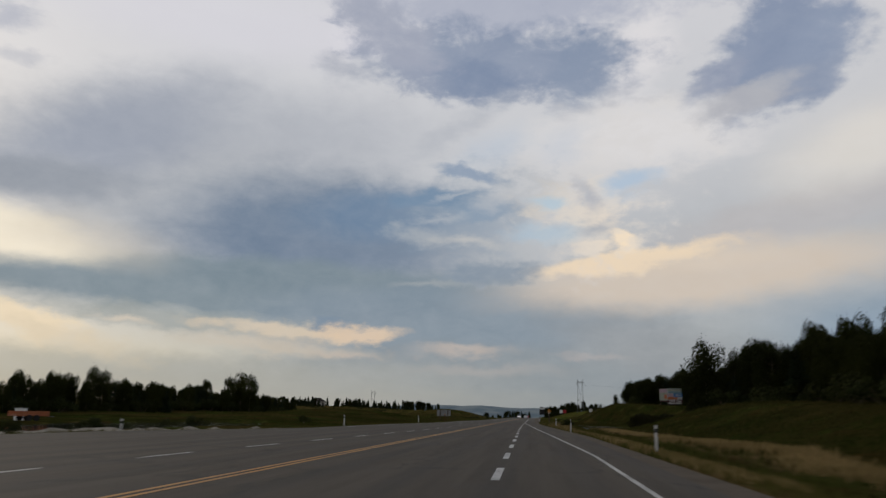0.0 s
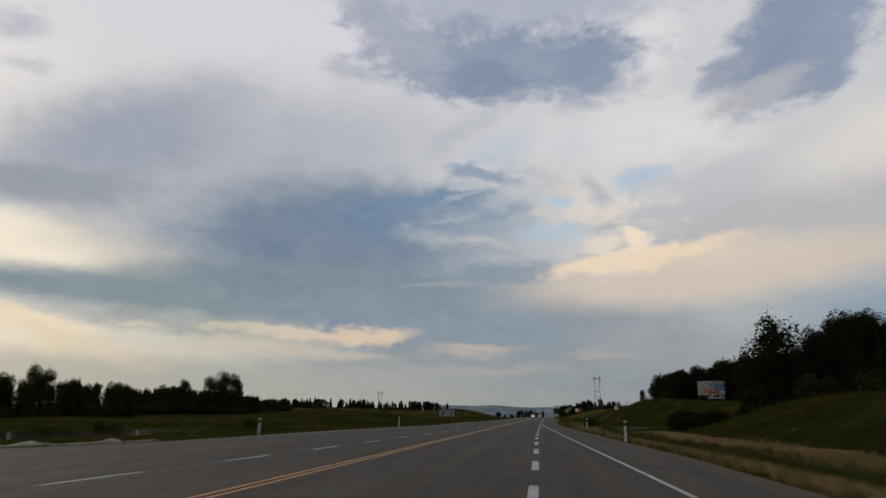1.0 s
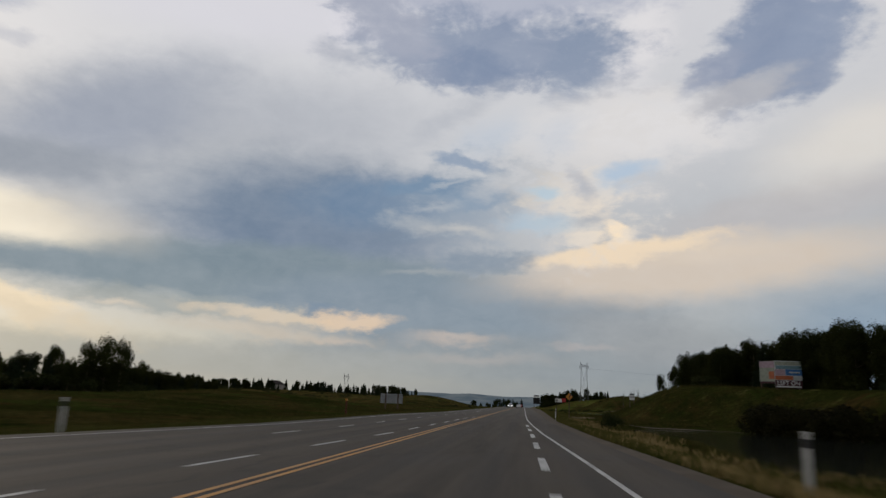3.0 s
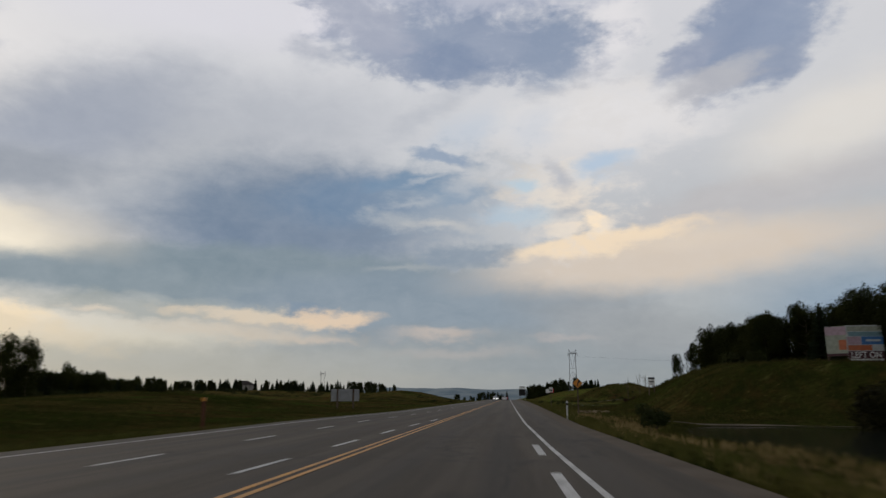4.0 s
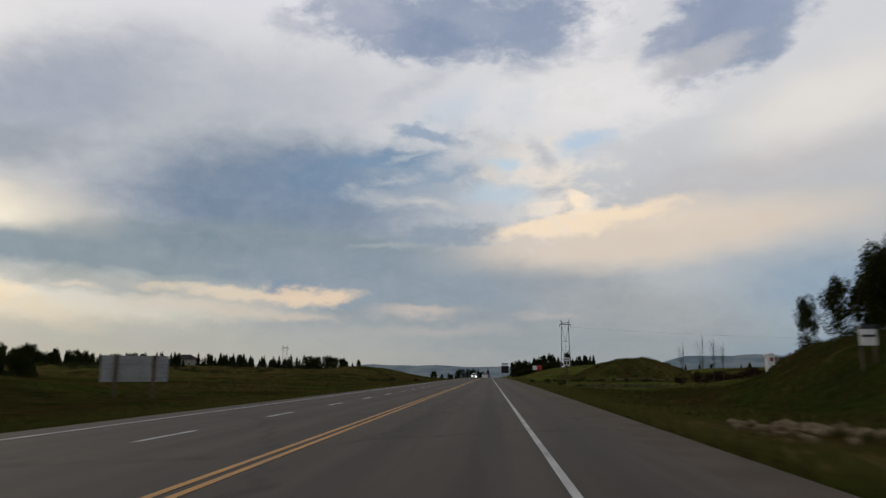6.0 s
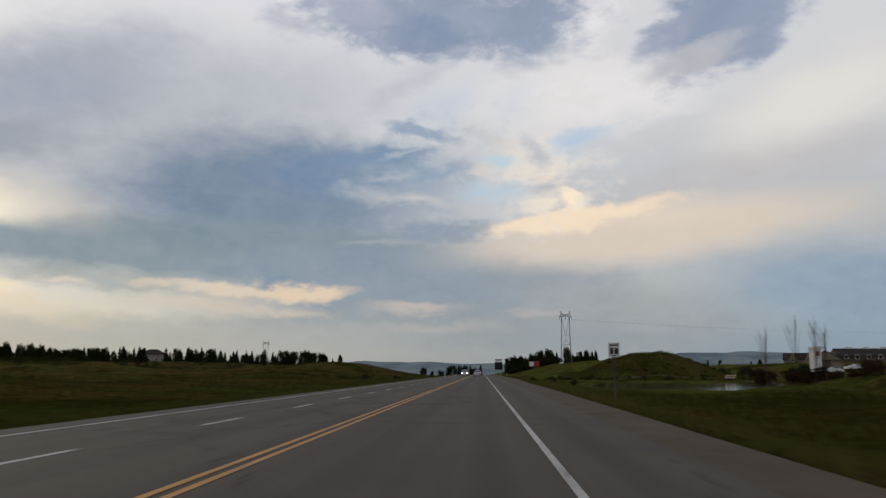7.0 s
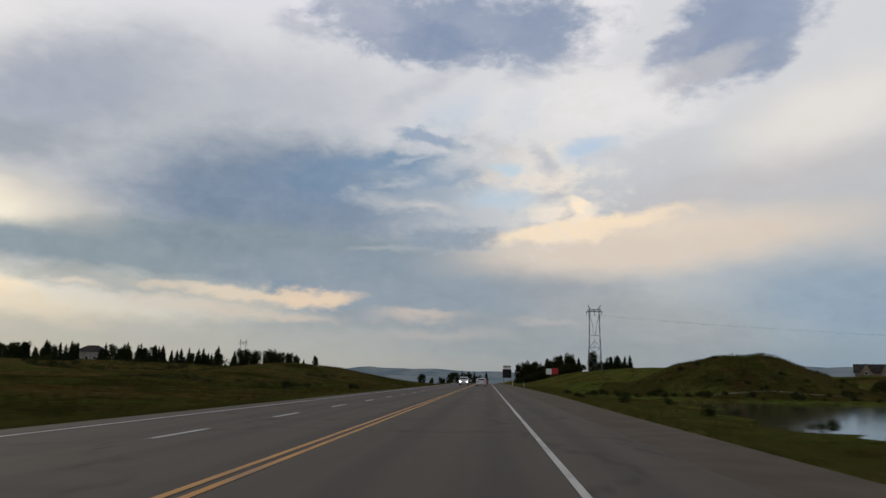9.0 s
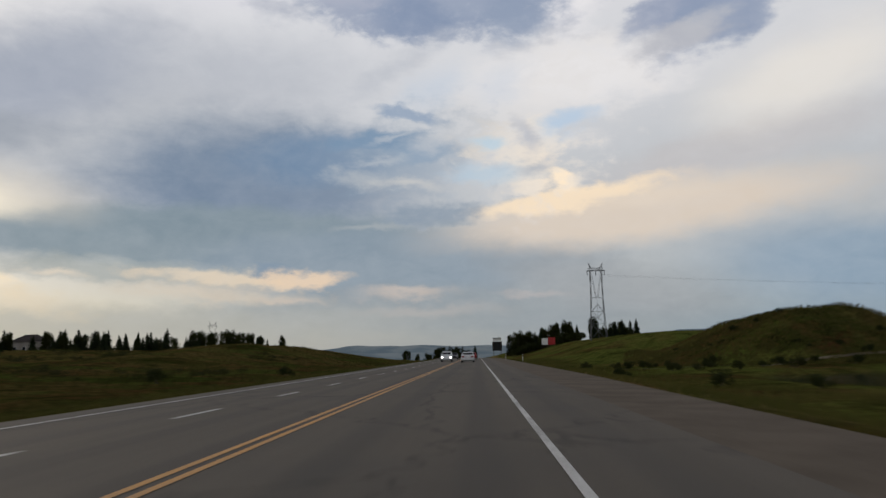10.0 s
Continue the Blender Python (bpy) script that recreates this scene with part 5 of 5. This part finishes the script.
def house(name, label, x, y, z, w, d, h, turn, hip=True, mat=None, pitch=0.4, vents=0):
    """Walls, roof, gables and windows; the ridge runs along the width."""
    t = thing(name, label, "house", pose(x, y, z, 0, 0, turn), "houses")
    mat = mat or M_STUCCO
    part("wall", box(-w / 2, w / 2, -d / 2, d / 2, -2.5, h, 0.02), mat, t)
    bm = bmesh.new()
    e, rise = 0.5, d * 0.5 * pitch
    lo = [bm.verts.new(p) for p in ((-w / 2 - e, -d / 2 - e, h), (w / 2 + e, -d / 2 - e, h), (w / 2 + e, d / 2 + e, h), (-w / 2 - e, d / 2 + e, h))]
    r = w * 0.22 if hip else w / 2 + e
    up = [bm.verts.new(p) for p in ((-r, 0, h + rise), (r, 0, h + rise))]
    for f in ((lo[0], lo[1], up[1], up[0]), (lo[2], lo[3], up[0], up[1]), (lo[1], lo[2], up[1]), (lo[3], lo[0], up[0]), (lo[3], lo[2], lo[1], lo[0])):
        bm.faces.new(f)
    part("roof", bm, M_SHINGLE, t)
    if not hip:
        for sx in (-1, 1):
            g = bmesh.new()
            a = sx * (w / 2 + e + 0.01)
            k = 0.90
            tri = [(-d / 2 * k, h + 0.02), (d / 2 * k, h + 0.02), (0, h + rise * k)]
            near = [g.verts.new((a, u, v)) for u, v in tri]
            back = [g.verts.new((a - sx * 0.05, u, v)) for u, v in tri]
            g.faces.new(near)
            g.faces.new(back[::-1])
            for q in range(3):
                g.faces.new((near[q], near[(q + 1) % 3], back[(q + 1) % 3], back[q]))
            bmesh.ops.recalc_face_normals(g, faces=g.faces[:])
            part("gable", g, mat, t, "clad gable triangle")
        part("garage_door", box(w / 2 + 0.004, w / 2 + 0.06, -2.0, 1.0, -0.2, 2.2, 0.01), M_WOOD, t, "brown garage door")
    for q in range(vents):
        cx = (q + 0.5) / vents * w * 0.6 - w * 0.45
        part("roof_vent", box(cx - 0.9, cx + 0.9, -0.5, 0.5, h + rise - 0.12, h + rise + 0.35, 0.03), M_SIGN_WHITE, t, "white roof vent")
    n = max(2, int(w // 3))
    for fl in range(2 if h > 4 else 1):
        for i in range(n):
            cx = -w / 2 + w * (i + 0.5) / n
            zc = 1.3 + fl * 2.8
            win = part("window", box(cx - 0.6, cx + 0.6, -d / 2 - 0.04, -d / 2 - 0.004, zc - 0.6, zc + 0.6, 0.01), M_SIGN_WHITE, t, "white window frame")
            part("pane", box(cx - 0.5, cx + 0.5, -d / 2 - 0.052, -d / 2 - 0.044, zc - 0.5, zc + 0.5), M_GLASS_DARK, win, "dark glass pane")
    return t


def townhouses(x, y):
    """A terrace under one long dark roof, with steep pale gables along its front."""
    z = ground_z(x, y)
    t = thing("townhouse_row", "row of new townhouses with dark roofs and tan gables", "houses", pose(x, y, z, 0, 0, -26), "houses")
    top = 10.3 - z
    part("wall", box(-14, 14, -4.6, 4.6, -3.0, top - 3.4, 0.02), M_SIDING, t)
    part("roof", prism([(-5.2, top - 3.5), (5.2, top - 3.5), (0, top - 0.1)], 29.0), M_SHINGLE, t).matrix_local = pose(0, 0, 0, 0, 0, 90)
    for k in range(4):
        cx = -10.2 + 6.8 * k
        g = prism([(-2.5, top - 4.6), (2.5, top - 4.6), (0.05, top), (-0.05, top)], 4.4)
        part("gable", g, M_SIDING, t, "steep tan gable front").matrix_local = pose(cx, -3.6, 0)
        win = part("window", box(cx - 0.6, cx + 0.6, -5.90, -5.81, top - 4.2, top - 3.0, 0.01), M_SIGN_WHITE, t, "white window frame")
        part("pane", box(cx - 0.5, cx + 0.5, -5.93, -5.905, top - 4.1, top - 3.1), M_GLASS_DARK, win, "dark glass pane")
    return t


def car(label, x, y, paint, heading, van=False, lights_front=False, h=1.46, parked=False):
    """A car with body, glass, wheels and lamps; its rear looks along -y before turning."""
    t = thing("car", label, "car", pose(x, y, ground_z(x, y) if parked else road_z(y), 0, 0, heading), "parked cars" if parked else "cars on the road")
    L, W = 4.6, 1.82
    side = [(-2.3, 0.35), (-2.32, 0.62), (-2.26, 0.93), (-1.75, 0.99), (-1.15, h - 0.06), (-0.5, h), (0.35, h - 0.02), (1.15, 1.0), (2.05, 0.84), (2.3, 0.62), (2.28, 0.32), (1.8, 0.22), (-1.9, 0.22)]
    if van:
        side = [(-2.3, 0.38), (-2.32, 0.7), (-2.28, 1.02), (-2.12, h - 0.08), (-1.8, h), (0.3, h), (1.05, 1.12), (2.1, 1.0), (2.3, 0.7), (2.28, 0.36), (1.8, 0.26), (-1.9, 0.26)]
    body = prism(side, W, 0.0)
    for v in body.verts:      # tumblehome of the cabin
        if v.co.z > 1.05:
            v.co.y *= 1 - 0.24 * (v.co.z - 1.05) / (h - 1.05)
    bmesh.ops.bevel(body, geom=[e for e in body.edges], offset=0.05, segments=2, affect="EDGES")
    spin = Matrix.Rotation(math.pi / 2, 4, "Z")
    bmesh.ops.transform(body, matrix=spin, verts=body.verts[:])
    part("body", body, paint, t)
    rear_y = -2.13 if van else -1.52
    zc = (1.02 + h) / 2
    g = box(-0.64, 0.64, -0.012, 0.012, -0.19, 0.17, 0.008)
    slant = 8 if van else 54
    part("rear_window", g, M_GLASS_DARK, t).matrix_local = pose(0, rear_y - (0.10 if van else 0.02), zc, -slant, 0, 0)
    g = box(-0.66, 0.66, -0.012, 0.012, -0.26, 0.24, 0.008)
    part("windscreen", g, M_GLASS_DARK, t).matrix_local = pose(0, 0.80, zc - 0.01, 58, 0, 0)
    for s in (-1, 1):
        g = box(-0.01, 0.01, -0.95, 0.42, -0.14, 0.15, 0.006)
        part("side_window", g, M_GLASS_DARK, t).matrix_local = pose(s * (W / 2 - 0.06), -0.3, zc - 0.02, 0, -s * 22, 0)
        part("tail_lamp", box(s * 0.66 - 0.16, s * 0.66 + 0.16, -2.35, -2.29, 0.72, 0.90, 0.01), M_TAIL, t, "red tail lamp")
        part("headlamp", box(s * 0.66 - 0.17, s * 0.66 + 0.17, 2.24, 2.34, 0.62, 0.80, 0.02), M_BEAM if lights_front else M_LENS, t, "headlamp")
        for yy in (-1.4, 1.42):
            bm = bmesh.new()
            add_beam(bm, (s * (W / 2 - 0.20), yy, 0.32), (s * (W / 2 + 0.01), yy, 0.32), 0.32, 18)
            wheel = part("wheel", bm, M_RUBBER, t)
            part("rim", beam((s * (W / 2 - 0.02), yy, 0.32), (s * (W / 2 + 0.02), yy, 0.32), 0.20, 12), M_ALU, wheel, "grey alloy rim")
    part("bumper", box(-0.88, 0.88, -2.36, -2.28, 0.36, 0.58, 0.03), paint, t)
    part("number_plate", box(-0.26, 0.26, -2.375, -2.362, 0.62 if not van else 0.66, 0.74 if not van else 0.78), M_SIGN_WHITE, t, "pale blank plate")
    return t


M_TAIL = plain("tail_lamp_red", (0.30, 0.02, 0.02), 0.3)
M_LENS = plain("lamp_lens", (0.5, 0.5, 0.52), 0.15)
M_BEAM = lamp_material("lit_headlamp", (1.0, 0.93, 0.86), 5.0)
P_WHITE = plain("car_paint_silver_white", (0.62, 0.63, 0.65), 0.28)
P_RED = plain("car_paint_red", (0.34, 0.015, 0.025), 0.28)
P_DARK = plain("car_paint_charcoal", (0.035, 0.037, 0.042), 0.28)

plant()
tufts("grass_tufts", "mixed green and tan roadside grass in tufts", 24000, 5, verge_right, M_BLADE, 0.10, 0.30)
tufts("grass_tufts", "mixed green and tan roadside grass in tufts", 22000, 6, verge_left, M_BLADE, 0.10, 0.30)
tufts("dry_grass", "straw-coloured dry grass along the verge", 14000, 7, straw_edge, M_STRAW, 0.12, 0.36)
tufts("meadow_grass", "olive and tan meadow grass over the slopes", 16000, 14, slope_right, M_MEADOW, 0.12, 0.32)
tufts("meadow_grass", "olive and tan meadow grass over the slopes", 16000, 15, slope_left, M_MEADOW, 0.12, 0.32)
tufts("mound_grass", "wild grass over the mound", 14000, 8, mound_top, M_MOUND, 0.18, 0.42)

for x, y in ((6.73, 28.5), (5.38, 64.0), (5.0, 92.0), (3.5, 151.9), (6.1, 384.0), (5.9, 440.0)):
    marker_post(x, y, "marker posts along the gravel shoulder")
for x, y in ((-21.3, 41.0), (-15.3, 69.0), (-13.0, 100.0)):
    marker_post(x, y, "marker posts on the far verge")

diamond_sign(5.87, 170.5)
big_sign_back()
speed_sign(7.07, 232.8)
billboard()
notice_board(17.0, 197.0, 2.55, 0.75, 0.95, "white notice board with a dark header on the grassy bank", M_SIGN_WHITE, P_DARK)
entry_pillar(66.0, 342.5)
pylon(31.6, 474.6, 24.2, "grey steel lattice pylon rising above dark trees")
pylon(-143.9, 676.4, 21.5, "grey steel lattice pylon far off beyond the trees", 1.0, 20)
power_lines()

house("hip_roof_house", "pale house with a brown hipped roof among spruces", -152.0, 526.0, ground_z(-152, 526) - 0.1, 9.6, 8.0, 3.6, 0, pitch=0.62)
townhouses(153.5, 540.0)
house("tan_garage", "tan clapboard garage with a dark gabled roof", 88.5, 388.0, ground_z(88.5, 388), 8.0, 8.0, 1.9, 246, False, M_SIDING, 0.62)
house("long_hall", "long brown hall with a dark roof and white vents", 118.0, 412.0, ground_z(118, 412), 30.0, 10.0, 1.6, -10, False, M_WOOD, 0.45, 4)

notice_board(21.0, 513.0, 3.5, 1.9, 2.0, "plain white sign panel beside the red one", M_SIGN_WHITE)
notice_board(23.2, 513.6, 3.5, 2.2, 2.2, "plain red sign panel on the green bank", plain("sign_red", (0.40, 0.02, 0.02), 0.5))
notice_board(10.0, 656.0, 2.4, 4.8, 4.6, "tall dark board with a white upper part by the far trees", M_RUBBER)
notice_board(10.0, 655.4, 7.1, 4.4, 1.8, "white upper part of the far tall board", M_SIGN_WHITE, M_RUBBER)

car("silver-white car driving ahead in the same lane", -1.55, 386.0, P_WHITE, 0)
car("red car far ahead near the brow of the road", -1.3, 452.0, P_RED, 0)
car("pale oncoming car with its headlamps lit", -5.2, 402.0, P_WHITE, 180, van=True, lights_front=True, h=1.7)
car("white car parked beside the entrance pillar", 84.5, 376.0, P_WHITE, 80, parked=True)
car("silver car parked near the tan garage", 90.5, 377.5, P_WHITE, 95, parked=True)
car("charcoal car following the oncoming one", -5.6, 452.0, P_DARK, 180)


def barricade(x, y):
    z = ground_z(x, y)
    t = thing("barricade", "white and yellow striped barricade on the grass by the pond", "barricade", pose(x, y, z, 0, 0, 12))
    for k, zz in enumerate((0.95, 0.55)):
        for i in range(6):
            part("board", box(-1.2 + i * 0.4, -0.8 + i * 0.4, -0.03, 0.03, zz, zz + 0.26, 0.005), M_SIGN_WHITE if (i + k) % 2 else M_SIGN_YELLOW, t)
    for sx in (-0.95, 0.95):
        part("leg", box(sx - 0.05, sx + 0.05, 0.032, 0.12, -0.2, 1.2, 0.005), M_WOOD, t)
        part("foot", box(sx - 0.06, sx + 0.06, -0.5, 0.5, -0.1, 0.08, 0.01), M_WOOD, t)


def utility_cabinet(x, y):
    z = ground_z(x, y)
    t = thing("utility_cabinet", "white metal utility cabinet standing in the grass", "cabinet", pose(x, y, z, 0, 0, -20))
    part("body", box(-0.65, 0.65, -0.4, 0.4, -0.2, 1.5, 0.03), M_SIGN_WHITE, t)
    part("lid", box(-0.7, 0.7, -0.45, 0.45, 1.504, 1.58, 0.02), M_ALU, t, "grey metal lid")
    part("door", box(-0.55, 0.55, -0.425, -0.404, 0.1, 1.4, 0.01), M_SIGN_WHITE, t)


def flat_trailer(x, y):
    z = ground_z(x, y)
    t = thing("flat_trailer", "low rust-orange flat trailer parked in the field", "trailer", pose(x, y, z, 0, 0, 65))
    orange = plain("rust_orange_paint", (0.30, 0.09, 0.03), 0.6)
    part("bed", box(-2.0, 2.0, -0.95, 0.95, 0.55, 0.75, 0.03), orange, t)
    for sy in (-0.9, 0.9):
        part("side_board", box(-2.0, 2.0, sy - 0.04, sy + 0.04, 0.754, 1.15, 0.01), orange, t)
        for sx in (-0.5, 0.4):
            part("wheel", beam((sx, sy * 1.06, 0.36), (sx, sy * 1.28, 0.36), 0.36, 16), M_RUBBER, t)
    part("drawbar", beam((2.0, 0, 0.6), (3.2, 0, 0.5), 0.06), M_STEEL, t)


def riprap():
    rnd = random.Random(9)
    t = thing("riprap", "pale field stones heaped at the foot of the verge", "stones", kind="stuff")
    bm = bmesh.new()
    for _ in range(80):
        x, y = rnd.gauss(8.8, 0.7), rnd.gauss(184.0, 1.4)
        if x < right_edge(y) + 0.3:
            continue
        r = rnd.uniform(0.06, 0.22)
        m = Matrix.Translation((x, y, ground_z(x, y) + r * 0.3)) @ Matrix.Rotation(rnd.uniform(0, 6), 4, "Z") @ Matrix.Diagonal((r * rnd.uniform(.8, 1.6), r, r * 0.7, 1))
        vs = bmesh.ops.create_icosphere(bm, subdivisions=1, radius=1.0, matrix=m)["verts"]
        for v in vs:
            v.co += Vector((rnd.uniform(-1, 1), rnd.uniform(-1, 1), rnd.uniform(-1, 1))) * r * 0.18
    part("stones", bm, M_ROCK, t)


stake = thing("marker_stake", "rust-brown wooden marker stake on the grass verge", "post", pose(-14.15, 140.2, ground_z(-14.15, 140.2)))
part("post", box(-0.06, 0.06, -0.06, 0.06, -0.3, 1.45, 0.01), plain("rust_brown_paint", (0.10, 0.035, 0.025), 0.7), stake)
part("cap", box(-0.07, 0.07, -0.07, 0.07, 1.454, 1.62, 0.01), M_SIGN_YELLOW, stake, "faded orange top")
riprap()
barricade(50.0, 345.0)
utility_cabinet(-62.0, 88.0)
flat_trailer(-58.0, 84.0)
